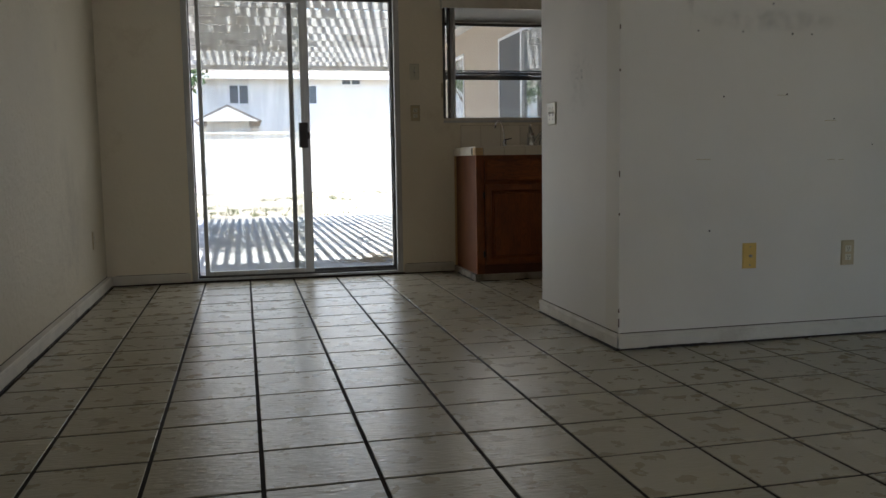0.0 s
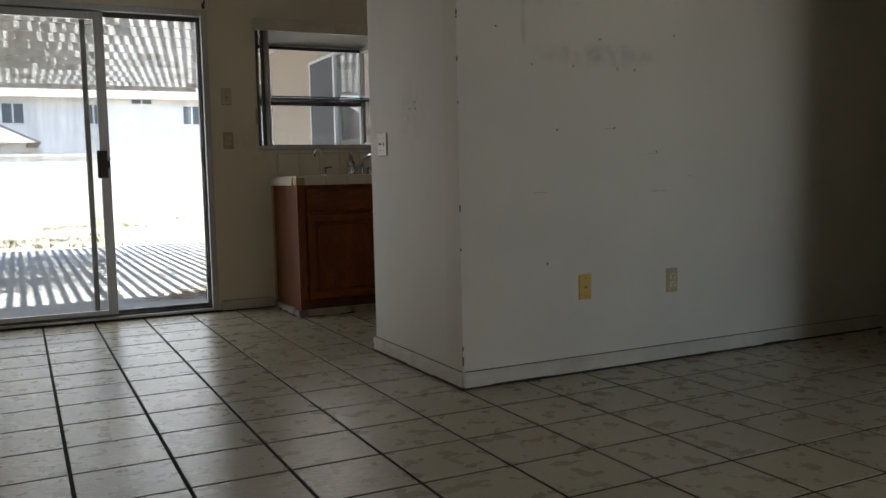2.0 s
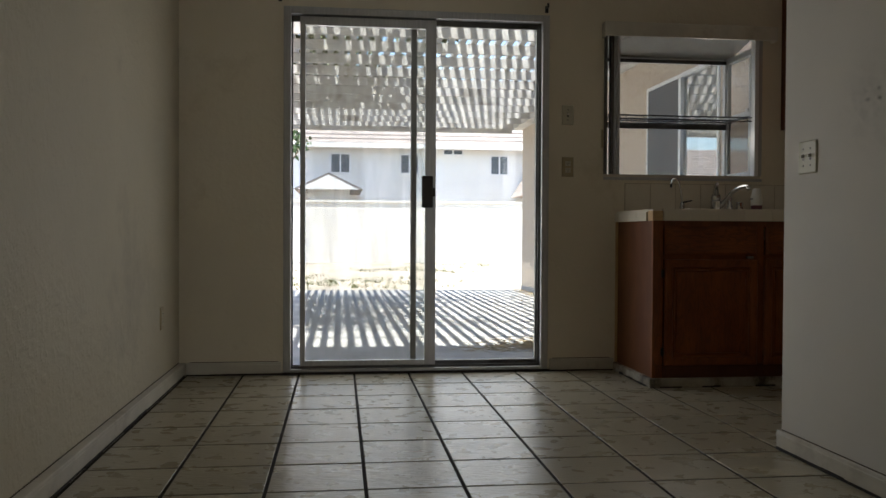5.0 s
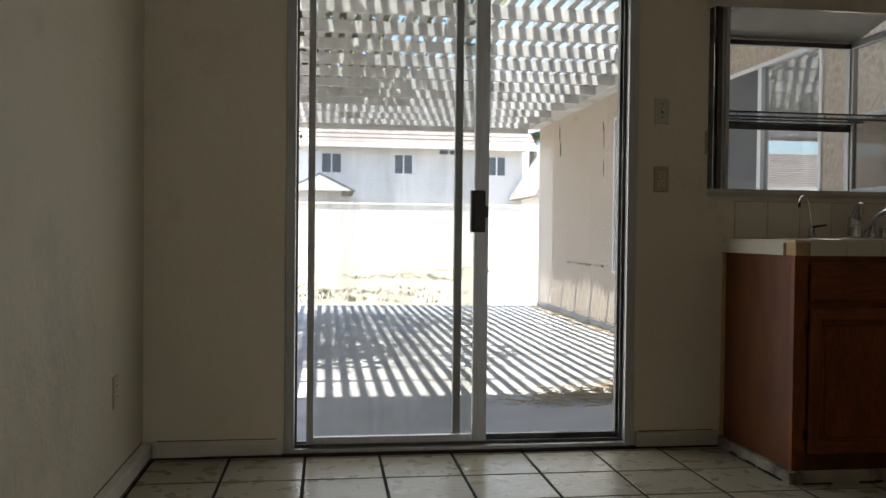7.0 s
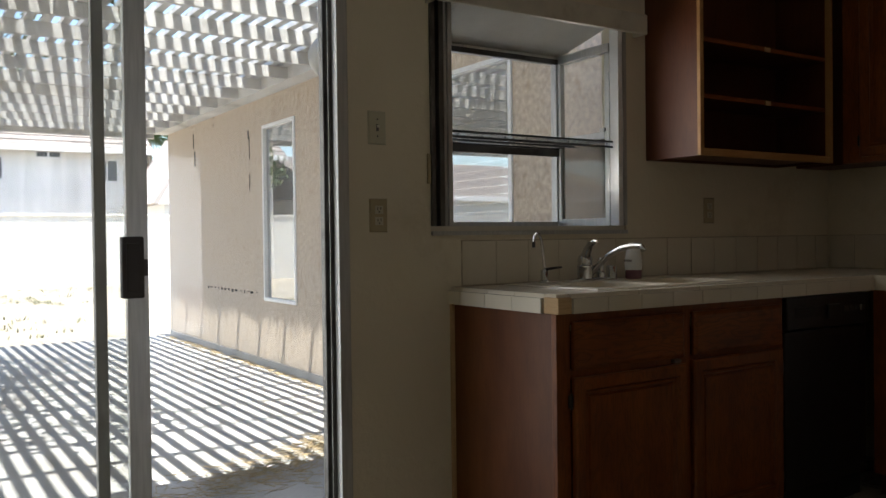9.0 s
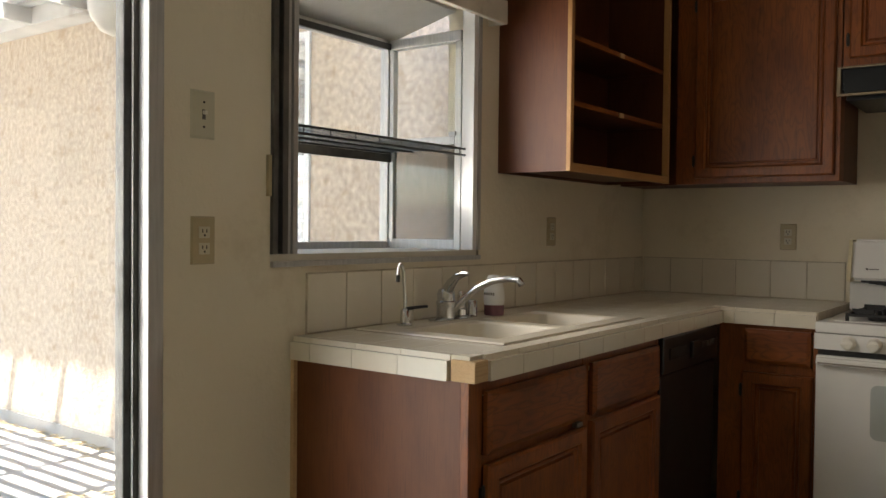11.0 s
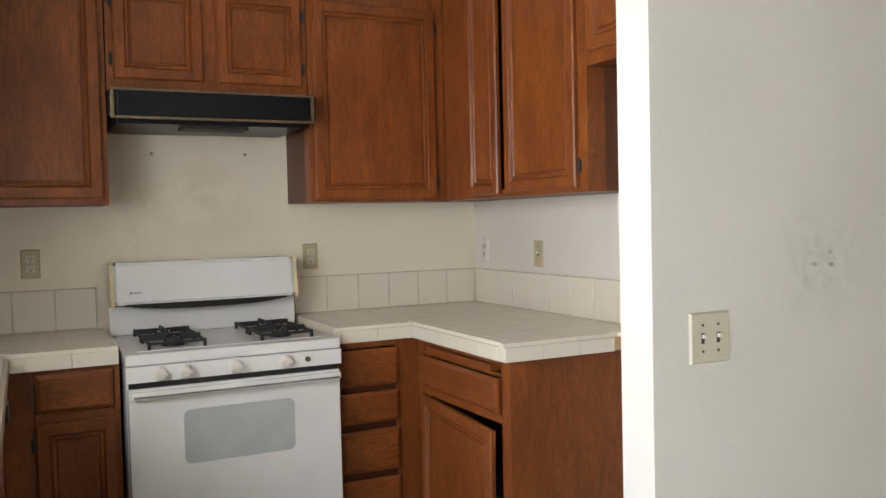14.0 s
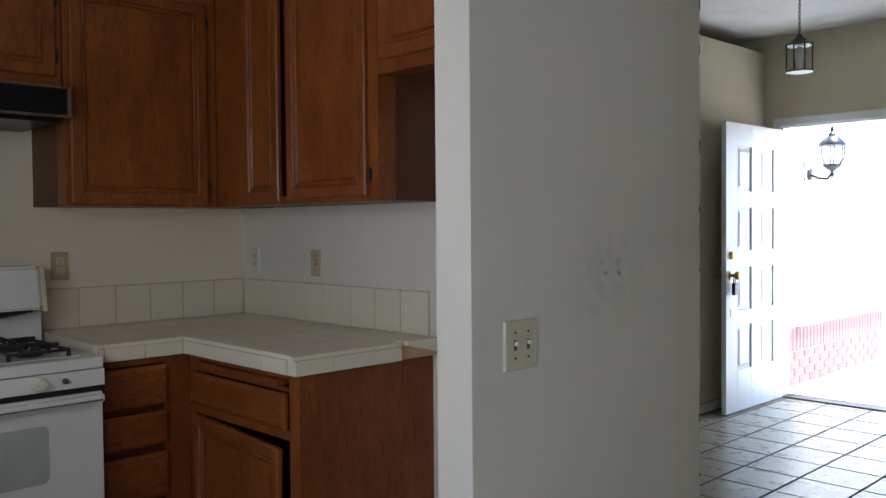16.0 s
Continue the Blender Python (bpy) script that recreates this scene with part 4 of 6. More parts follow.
# ---- sink, taps, bottle ----
def sink():
    s = thing("double_sink", (2.23, 3.84, CT), "biscuit enamel double bowl drop-in sink", "sink")
    bm = bmesh.new()
    zt = CT + 0.005
    bowls = ((1.85, 2.2, 3.645, 3.965), (2.25, 2.61, 3.645, 3.965))
    x0, x1, y0, y1 = SX0 - 0.012, SX1 + 0.012, SY0 - 0.012, SY1 + 0.012
    xs = [x0, 1.85, 2.2, 2.25, 2.61, x1]
    ys = [y0, 3.645, 3.965, y1]
    for i in range(5):
        for j in range(3):
            if (i in (1, 3)) and j == 1:
                continue
            vs = [bm.verts.new((a, b, zt)) for a, b in ((xs[i], ys[j]), (xs[i + 1], ys[j]), (xs[i + 1], ys[j + 1]), (xs[i], ys[j + 1]))]
            bm.faces.new(vs)
    bmesh.ops.remove_doubles(bm, verts=bm.verts[:], dist=1e-5)
    outer = [e for e in bm.edges if e.is_boundary and all(abs(v.co.x - x0) < 1e-4 or abs(v.co.x - x1) < 1e-4 or abs(v.co.y - y0) < 1e-4 or abs(v.co.y - y1) < 1e-4 for v in e.verts)]
    ex = bmesh.ops.extrude_edge_only(bm, edges=outer)["geom"]
    for v in (g for g in ex if isinstance(g, bmesh.types.BMVert)):
        v.co.z = CT - 0.001
        v.co.x += 0.006 if v.co.x > 2.2 else -0.006
        v.co.y += 0.006 if v.co.y > 3.8 else -0.006
    part("rim", bm, M_SINK, s)
    e = 0.0065
    boxes("seam", [(x0 - e - 0.004, x0 - e, y0 - e, y1 + e, CT - 0.001, CT + 0.0008), (x1 + e, x1 + e + 0.004, y0 - e, y1 + e, CT - 0.001, CT + 0.0008),
                   (x0 - e, x1 + e, y1 + e, y1 + e + 0.005, CT - 0.001, CT + 0.0008), (x0 - e, x1 + e, y0 - e - 0.002, y0 - e, CT - 0.001, CT + 0.0005)], M_SEAM, s, "brown dirty seam round the sink")
    for a, b, e, f in bowls:
        bm = bmesh.new()
        rings = []
        for inset, z in ((-0.002, zt), (0.006, zt - 0.008), (0.012, zt - 0.13), (0.03, zt - 0.165), (0.05, zt - 0.17)):
            ring = []
            r = 0.06
            for cx, cy, st in ((b - r, f - r, 0), (a + r, f - r, 90), (a + r, e + r, 180), (b - r, e + r, 270)):
                for t in range(0, 91, 15) if inset > -0.001 else (45,):
                    if inset < 0:
                        ring += [(b, f), (a, f), (a, e), (b, e)][st // 90:st // 90 + 1] * 7
                        continue
                    ang = radians(st + t)
                    ring.append((cx + (r - inset) * math.cos(ang), cy + (r - inset) * math.sin(ang)))
            rings.append([bm.verts.new((x, y, z)) for x, y in ring])
        for p, q in zip(rings, rings[1:]):
            n = len(p)
            for t in range(n):
                bm.faces.new((p[t], p[(t + 1) % n], q[(t + 1) % n], q[t]))
        bm.faces.new(rings[-1])
        bmesh.ops.remove_doubles(bm, verts=bm.verts[:], dist=1e-6)
        bo = part("bowl", bm, M_SINK, s, "", True)
        bm = bmesh.new()
        rod(bm, ((a + b) / 2, (e + f) / 2, zt - 0.172), ((a + b) / 2, (e + f) / 2, zt - 0.166), 0.04, n=20)
        part("drain", bm, M_STEEL, bo)


sink()
f = thing("kitchen_faucet", (2.16, 4.03, CT + 0.005), "chrome single-lever kitchen faucet with long curved spout", "faucet")
zb = CT + 0.005
bm = bmesh.new()
lathe(bm, [(0.03, 0), (0.03, 0.004), (0.024, 0.01), (0.01, 0.012)], (0, 0, 0), 24)
for v in bm.verts:
    v.co.x *= 4.2
    v.co += Vector((2.18, 4.03, zb))
part("base_plate", bm, M_CHROME, f, "", True)
bm = bmesh.new()
lathe(bm, [(0.031, 0.008), (0.03, 0.05), (0.033, 0.054), (0.033, 0.06), (0.028, 0.064), (0.03, 0.085), (0.024, 0.1), (0.008, 0.106)], (2.14, 4.03, zb), 24)
part("body", bm, M_CHROME, f, "", True)
bm = bmesh.new()
tube(bm, [(2.14, 4.03, zb + 0.09), (2.125, 4.0, zb + 0.12), (2.11, 3.965, zb + 0.145), (2.1, 3.93, zb + 0.155), (2.097, 3.915, zb + 0.155)], [0.02, 0.017, 0.012, 0.009, 0.006])
part("lever", bm, M_CHROME, f, "", True)
bm = bmesh.new()
tube(bm, [(2.165, 4.02, zb + 0.03), (2.18, 3.99, zb + 0.065), (2.195, 3.945, zb + 0.105), (2.21, 3.9, zb + 0.128), (2.222, 3.85, zb + 0.138), (2.228, 3.81, zb + 0.135), (2.23, 3.8, zb + 0.118)], [0.013, 0.012, 0.0115, 0.011, 0.011, 0.011, 0.012])
part("spout", bm, M_CHROME, f, "", True)
bm = bmesh.new()
lathe(bm, [(0.018, 0.0), (0.018, 0.03), (0.013, 0.035), (0.014, 0.075), (0.008, 0.09)], (2.225, 4.03, zb), 16)
part("sprayer", bm, M_CHROME, f, "", True)
g = thing("filter_tap", (1.93, 4.03, zb), "slim chrome filtered-water tap with black lever", "tap")
bm = bmesh.new()
lathe(bm, [(0.024, 0), (0.024, 0.006), (0.015, 0.01), (0.014, 0.045), (0.008, 0.052)], (1.93, 4.03, zb), 18)
part("base", bm, M_CHROME, g, "", True)
bm = bmesh.new()
tube(bm, [(1.93, 4.03, zb + 0.045), (1.922, 4.026, zb + 0.1), (1.905, 4.017, zb + 0.165), (1.888, 4.01, zb + 0.186), (1.868, 4.0, zb + 0.188), (1.852, 3.993, zb + 0.176), (1.846, 3.99, zb + 0.155)], 0.0052)
part("neck", bm, M_CHROME, g, "", True)
bm = bmesh.new()
tube(bm, [(1.846, 3.99, zb + 0.157), (1.844, 3.989, zb + 0.137)], 0.0062)
part("nozzle", bm, M_BLACK, g, "black nozzle")
bm = bmesh.new()
tube(bm, [(1.93, 4.03, zb + 0.05), (1.95, 4.0, zb + 0.056), (1.965, 3.97, zb + 0.06)], [0.006, 0.005, 0.004])
part("lever", bm, M_BLACK, g, "black lever")
g = thing("air_gap_cap", (2.29, 4.035, zb), "short chrome dishwasher air gap cap", "cap")
bm = bmesh.new()
lathe(bm, [(0.022, 0), (0.022, 0.05), (0.019, 0.056), (0.006, 0.058)], (2.29, 4.035, zb), 20)
part("cap", bm, M_CHROME, g, "", True)
g = thing("dish_soap_bottle", (2.38, 4.0, zb), "white soap bottle holding a little purple soap", "bottle")
bm = bmesh.new()
lathe(bm, [(0.03, 0.036), (0.033, 0.05), (0.032, 0.08), (0.025, 0.115), (0.023, 0.13), (0.018, 0.137), (0.005, 0.138)], (2.38, 4.0, zb), 20)
for v in bm.verts:
    v.co.y = 4.0 + (v.co.y - 4.0) * 1.15
part("bottle", bm, M_SOAPW, g, "", True)
bm = bmesh.new()
lathe(bm, [(0.028, 0), (0.031, 0.004), (0.0305, 0.036)], (2.38, 4.0, zb), 20)
for v in bm.verts:
    v.co.y = 4.0 + (v.co.y - 4.0) * 1.15
part("soap", bm, M_SOAP, g, "purple soap", True)
bm = bmesh.new()
for q in range(5):
    box(bm, 2.3465, 2.3475, 3.978 + q * 0.009, 3.984 + q * 0.009, zb + 0.07, zb + 0.079)
part("print", bm, M_STEEL, g, "grey unreadable print")


# ---- gas range ----
def gas_range():
    r = thing("gas_range", (3.55, 2.762, 0), "white freestanding gas range with black grates", "range")
    y0, y1, xf, xb = 2.37, 3.155, 3.25, 3.9
    boxes("body", [(xf + 0.03, xb, y0 + 0.004, y1 - 0.004, 0.02, 0.885)], M_ENAMEL, r, "", 0.004)
    boxes("cooktop", [(xf - 0.015, xb - 0.06, y0, y1, 0.886, 0.925)], M_ENAMEL, r, "", 0.008)
    boxes("cooktop_well", [(xf + 0.06, xb - 0.1, y0 + 0.05, y1 - 0.05, 0.9245, 0.927)], M_ENAMEL, r, "", 0.001)
    boxes("back_riser", [(xb - 0.075, xb - 0.02, y0 + 0.004, y1 - 0.004, 0.926, 1.045)], M_ENAMEL, r, "", 0.006)
    bm = bmesh.new()
    vs = box(bm, xb - 0.15, xb + 0.02, y0 + 0.02, y1 - 0.02, 1.055, 1.225)
    for v in vs:
        if v.co.x < xb - 0.1 and v.co.z > 1.2:
            v.co.x += 0.04
    es = [e for e in bm.edges]
    bmesh.ops.bevel(bm, geom=es, offset=0.012, segments=3, affect="EDGES")
    bgd = part("backguard", bm, M_ENAMEL, r)
    for e, g in ((y0 + 0.006, y0 + 0.0195), (y1 - 0.0195, y1 - 0.006)):
        bm = bmesh.new()
        vs = box(bm, xb - 0.152, xb + 0.02, e, g, 1.05, 1.222, 0)
        for v in vs:
            if v.co.x < xb - 0.1 and v.co.z > 1.2:
                v.co.x += 0.04
        part("end_cap", bm, M_YELLOW, bgd, "yellowed plastic end cap")
    bm = bmesh.new()
    for q in range(24):
        s = abs(q - 11.5) / 12
        a = y0 + 0.06 + (y1 - y0 - 0.12) * q / 24
        box(bm, xb - 0.147, xb - 0.03, a, a + (y1 - y0 - 0.12) / 24, 1.05 - 0.02 * (1 - s ** 3), 1.0565)
    bmesh.ops.remove_doubles(bm, verts=bm.verts[:], dist=1e-5)
    part("vent_slot", bm, M_BLACK, bgd, "dark oven vent slot")
    boxes("maker_mark", [(xb - 0.1515, xb - 0.144, y1 - 0.085, y1 - 0.078, 1.1, 1.107), (xb - 0.1515, xb - 0.144, y1 - 0.125, y1 - 0.09, 1.102, 1.105)], M_ALUD, bgd, "small grey mark")
    bm = bmesh.new()
    vs = box(bm, xf - 0.02, xf + 0.03, y0, y1, 0.842, 0.884)
    vs2 = box(bm, xf - 0.02, xf + 0.03, y0, y1, 0.827, 0.842)
    bmesh.ops.remove_doubles(bm, verts=bm.verts[:], dist=1e-5)
    part("control_panel", bm, M_ENAMEL, r)
    F = ("x", xf - 0.02, -1)
    for u in (3.04, 2.955, 2.775, 2.59):
        bm = bmesh.new()
        m = Matrix.Translation((xf - 0.02, u, 0.855)) @ Matrix.Rotation(radians(-90), 4, "Y")
        lathe(bm, [(0.026, 0), (0.026, 0.006), (0.022, 0.01), (0.02, 0.026), (0.017, 0.029)], (0, 0, 0), 20)
        box(bm, -0.005, 0.005, -0.021, 0.021, 0.026, 0.036, 0.002)
        bmesh.ops.transform(bm, matrix=m, verts=bm.verts[:])
        part("knob", bm, M_KNOB, r, "ivory burner knob", True)
    bm = bmesh.new()
    rod(bm, (xf - 0.02, 2.505, 0.856), (xf - 0.032, 2.505, 0.856), 0.01)
    part("valve_stem", bm, M_STEEL, r, "bare valve stem where a knob is missing")
    dr = boxes("oven_door", [(xf - 0.018, xf + 0.028, y0 + 0.006, y1 - 0.006, 0.2, 0.805)], M_ENAMEL, r, "", 0.006)
    boxes("door_gap", [(xf - 0.008, xf + 0.03, y0 + 0.01, y1 - 0.01, 0.806, 0.826)], M_BLACK, r)
    bm = bmesh.new()
    ya, yb, za, zb_ = 2.56, 2.965, 0.52, 0.715
    ring = []
    for cy, cz, st in ((yb - 0.025, zb_ - 0.025, 0), (ya + 0.025, zb_ - 0.025, 90), (ya + 0.025, za + 0.025, 180), (yb - 0.025, za + 0.025, 270)):
        for t in range(0, 91, 15):
            ring.append((cy + 0.025 * math.cos(radians(st + t)), cz + 0.025 * math.sin(radians(st + t))))
    lo = [bm.verts.new((xf - 0.017, y, z)) for y, z in ring]
    hi = [bm.verts.new((xf - 0.0205, y, z)) for y, z in ring]
    bm.faces.new(hi)
    for t in range(len(ring)):
        bm.faces.new((lo[t], lo[(t + 1) % len(ring)], hi[(t + 1) % len(ring)], hi[t]))
    part("oven_window", bm, M_OVEN, dr, "grey patterned oven glass")
    hb = boxes("door_handle", [(xf - 0.055, xf - 0.034, y0 + 0.012, y1 - 0.012, 0.772, 0.8)], M_ENAMEL, dr, "", 0.008)
    boxes("handle_trim", [(xf - 0.057, xf - 0.0545, y0 + 0.02, y1 - 0.02, 0.778, 0.784)], M_STEEL, dr, "scuffed steel handle strip", 0.0008)
    boxes("handle_posts", [(xf - 0.04, xf - 0.017, y0 + 0.03, y0 + 0.055, 0.776, 0.797), (xf - 0.04, xf - 0.017, y1 - 0.055, y1 - 0.03, 0.776, 0.797)], M_ENAMEL, dr)
    boxes("broiler_drawer", [(xf - 0.014, xf + 0.028, y0 + 0.006, y1 - 0.006, 0.05, 0.192)], M_ENAMEL, r, "", 0.006)
    boxes("feet", [(xf + 0.06, xf + 0.09, y0 + 0.05, y0 + 0.08, 0, 0.02), (xf + 0.06, xf + 0.09, y1 - 0.08, y1 - 0.05, 0, 0.02), (xb - 0.09, xb - 0.06, y0 + 0.05, y0 + 0.08, 0, 0.02), (xb - 0.09, xb - 0.06, y1 - 0.08, y1 - 0.05, 0, 0.02)], M_BLACK, r)
    for cy in (2.965, 2.555):
        for cx in (3.42, 3.66):
            bm = bmesh.new()
            zt = 0.958
            h = 0.098
            for s in (-1, 1):
                box(bm, cx - h, cx + h, cy + s * h - 0.005, cy + s * h + 0.005, zt - 0.014, zt - 0.004, 0.002)
                box(bm, cx + s * h - 0.005, cx + s * h + 0.005, cy - h, cy + h, zt - 0.014, zt - 0.004, 0.002)
                box(bm, cx + s * 0.062 - 0.038, cx + s * 0.062 + 0.038, cy - 0.005, cy + 0.005, zt - 0.012, zt + 0.008, 0.002)
                box(bm, cx - 0.005, cx + 0.005, cy + s * 0.062 - 0.038, cy + s * 0.062 + 0.038, zt - 0.012, zt + 0.008, 0.002)
                for q in (-1, 1):
                    box(bm, cx + s * h - 0.006, cx + s * h + 0.006, cy + q * h - 0.006, cy + q * h + 0.006, 0.926, zt - 0.002, 0.002)
            gr = part("grate", bm, M_IRON, r, "black cast iron grate")
            bm = bmesh.new()
            lathe(bm, [(0.044, 0), (0.044, 0.01), (0.036, 0.014), (0.034, 0.02), (0.01, 0.022)], (cx, cy, 0.926), 18)
            part("burner", bm, M_IRON, gr, "", True)


gas_range()

# ---- range hood ----
h = thing("range_hood", (3.7, 2.755, 1.77), "black under-cabinet range hood with steel trim", "range hood")
boxes("canopy", [(3.5, XE, 2.365, 3.15, 1.8, 1.89), (3.54, XE, 2.39, 3.125, 1.765, 1.8)], M_HOOD, h, "", 0.004)
boxes("front_panel", [(3.492, 3.5, 2.39, 3.125, 1.79, 1.88)], M_HOOD, h, "glossy black front panel", 0.003)
boxes("trim", [(3.49, 3.502, 2.365, 3.15, 1.884, 1.892), (3.49, 3.502, 2.365, 3.15, 1.778, 1.788), (3.49, 3.502, 2.365, 2.379, 1.788, 1.884), (3.49, 3.502, 3.136, 3.15, 1.788, 1.884)], M_TRIM, h, "brushed steel edge trim", 0.002)
boxes("light_lens", [(3.56, 3.68, 2.62, 2.88, 1.752, 1.766)], M_IRON, h, "dark lamp cover", 0.004)
for y in (2.95, 2.55):
    bm = bmesh.new()
    rod(bm, (XE, y, 1.685), (XE - 0.012, y, 1.683), 0.007)
    tagged(part("wall_screw", bm, M_STEEL), "bare steel screw in a wall anchor", "screw", "screws above the range")


# ---- wall cabinets ----
ZU, ZT = 1.458, 2.44
FU = ("x", 3.6, -1)
c = thing("open_wall_cabinet", (3.05, 4.0, ZU), "doorless oak wall cabinet with two empty shelves", "cabinet")
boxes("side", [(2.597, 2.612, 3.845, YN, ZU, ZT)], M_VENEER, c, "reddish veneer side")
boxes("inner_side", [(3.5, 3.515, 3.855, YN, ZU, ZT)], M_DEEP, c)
boxes("back", [(2.612, 3.5, YN - 0.012, YN, ZU, ZT)], M_DEEP, c, "dark oak back")
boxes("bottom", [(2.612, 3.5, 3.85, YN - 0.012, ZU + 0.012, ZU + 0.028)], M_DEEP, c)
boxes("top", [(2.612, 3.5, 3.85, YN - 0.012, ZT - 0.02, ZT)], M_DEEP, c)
boxes("front_edge", [(2.594, 2.616, 3.828, 3.845, ZU, ZT), (3.497, 3.517, 3.828, 3.855, ZU, ZT), (2.616, 3.497, 3.829, 3.85, ZU, ZU + 0.03), (2.616, 3.497, 3.829, 3.85, ZT - 0.03, ZT)], oak("pale worn oak edge", 0, (0.4, 0.2, 0.07), (0.25, 0.11, 0.03), (0.48, 0.27, 0.1), 0.5, 0.1), c, "pale worn oak front edges", 0.002)
for z in (1.7, 1.935):
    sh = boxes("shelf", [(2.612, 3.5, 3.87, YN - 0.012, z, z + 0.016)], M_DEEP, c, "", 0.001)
    boxes("shelf_edge", [(2.612, 3.5, 3.856, 3.87, z - 0.001, z + 0.017)], M_OAKX, sh, "", 0.002)
    boxes("clip", [(3.05, 3.085, 3.85, 3.857, z - 0.004, z + 0.016), (2.6, 2.625, 3.84, 3.857, z - 0.004, z + 0.016)], M_RAW, sh, "pale timber chip", 0.002)


def wall_cabinet(x0, x1, y0, y1, z0, face, doors, label, frames, hs):
    c = thing("wall_cabinet", ((x0 + x1) / 2, (y0 + y1) / 2, z0), label, "cabinet", "wall cabinets")
    k = 0.06
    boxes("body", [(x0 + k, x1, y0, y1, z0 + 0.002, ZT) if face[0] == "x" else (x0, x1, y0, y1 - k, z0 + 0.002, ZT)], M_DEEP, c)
    bm = bmesh.new()
    for u0, u1, a, b in frames:
        fb(bm, face, u0, u1, a, b, -k, 0.018, 0.002)
    part("face_frame", bm, M_OAKV, c)
    for (u0, u1, a, b), hu in zip(doors, hs):
        cab_door(c, face, u0, u1, a, b, 0.019, hinges=hu)
    return c


FB = ("x", 3.618, -1)
wall_cabinet(3.618, XE, 3.155, YN, ZU, FB, [(3.175, 3.74, 1.483, 2.31)], "stained oak wall cabinet with one raised-panel door",
             [(3.155, 3.2, ZU, ZT), (3.72, 3.83, ZU, ZT), (3.2, 3.72, ZU, 1.51), (3.2, 3.72, 2.3, ZT)], [3.748])
wall_cabinet(3.618, XE, 2.36, 3.15, 1.895, FB, [(2.79, 3.125, 1.94, 2.31), (2.385, 2.735, 1.94, 2.31)], "short stained oak wall cabinet above the hood",
             [(2.36, 2.4, 1.895, ZT), (3.1, 3.15, 1.895, ZT), (2.72, 2.81, 1.895, ZT), (2.4, 2.72, 1.895, 1.96), (2.81, 3.1, 1.895, 1.96), (2.4, 3.1, 2.29, ZT)], [3.133, 2.377])
wall_cabinet(3.618, XE, YK, 2.355, ZU, FB, [(1.765, 2.335, 1.47, 2.31)], "stained oak wall cabinet with cathedral-grained panel",
             [(2.31, 2.355, ZU, ZT), (1.715, 1.79, ZU, ZT), (1.79, 2.31, ZU, 1.495), (1.79, 2.31, 2.29, ZT)], [1.757])
FD = ("y", 1.695, 1)
wall_cabinet(2.515, 3.6, YK, 1.695, ZU, FD, [(3.1, 3.36, 1.47, 2.37), (2.565, 3.045, 1.475, 2.37)], "stained oak wall cabinet with two tall doors",
             [(2.515, 2.59, ZU, ZT), (3.34, 3.6, ZU, ZT), (2.59, 3.34, ZU, 1.49), (2.59, 3.34, 2.35, ZT)], [3.368, 2.556])
wall_cabinet(XS + 0.115, 2.512, YK, 1.695, 1.885, FD, [(2.13, 2.49, 1.93, 2.31), (1.72, 2.1, 1.93, 2.31)], "short oak wall cabinet above the refrigerator space",
             [(2.47, 2.512, 1.885, ZT), (1.695, 1.74, 1.885, ZT), (2.08, 2.15, 1.885, ZT), (2.15, 2.47, 1.885, 1.95), (1.74, 2.08, 1.885, 1.95), (1.74, 2.47, 2.29, ZT)], [2.497, 1.713])


# ---- entry: front door, lamp, hallway door ----
fd = thing("front_door", (3.19, YF, 0), "white six-panel front door standing open", "door")
F_D = ("x", 3.19, -1)
boxes("slab", [(3.19, 3.212, YF + 0.03, YF + 0.95, 0.012, 2.085)], M_DOORP, fd, "", 0.002)
bm = bmesh.new()
ya, yb = YF + 0.03, YF + 0.95
cols = ((ya + 0.17, ya + 0.39), (ya + 0.53, ya + 0.75))
rows = ((0.31, 0.63), (0.74, 1.05), (1.17, 1.48), (1.6, 1.92))
us = [ya, cols[0][0], cols[0][1], cols[1][0], cols[1][1], yb]
for i in (0, 2, 4):
    fb(bm, F_D, us[i], us[i + 1], 0.012, 2.085, 0, 0.014, 0.002)
zs = [0.012, *[z for r in rows for z in r], 2.085]
for a, b in cols:
    for i in range(0, len(zs), 2):
        fb(bm, F_D, a, b, zs[i], zs[i + 1], 0, 0.0138, 0.002)
part("rails_and_stiles", bm, M_DOORP, fd)
for a, b in cols:
    for r0, r1 in rows:
        bm = bmesh.new()
        frustum(bm, F_D, a + 0.012, b - 0.012, r0 + 0.012, r1 - 0.012, 0, 0.011, 0.03)
        part("panel", bm, M_DOORP, fd)
bm = bmesh.new()
for s in (-1, 1):
    xk = 3.176 if s < 0 else 3.212
    m = Matrix.Translation((xk, yb - 0.065, 1.0)) @ Matrix.Rotation(radians(90 * s), 4, "Y")
    k0 = len(bm.verts)
    lathe(bm, [(0.032, 0), (0.032, 0.005), (0.012, 0.012), (0.012, 0.03), (0.028, 0.042), (0.03, 0.055), (0.022, 0.068), (0.006, 0.072)], (0, 0, 0), 20)
    bm.verts.ensure_lookup_table()
    bmesh.ops.transform(bm, matrix=m, verts=bm.verts[k0:])
part("knob", bm, M_BRASS, fd, "aged brass knob", True)
bm = bmesh.new()
lathe(bm, [(0.03, 0), (0.03, 0.008), (0.022, 0.014), (0.018, 0.022), (0.004, 0.024)], (0, 0, 0), 20)
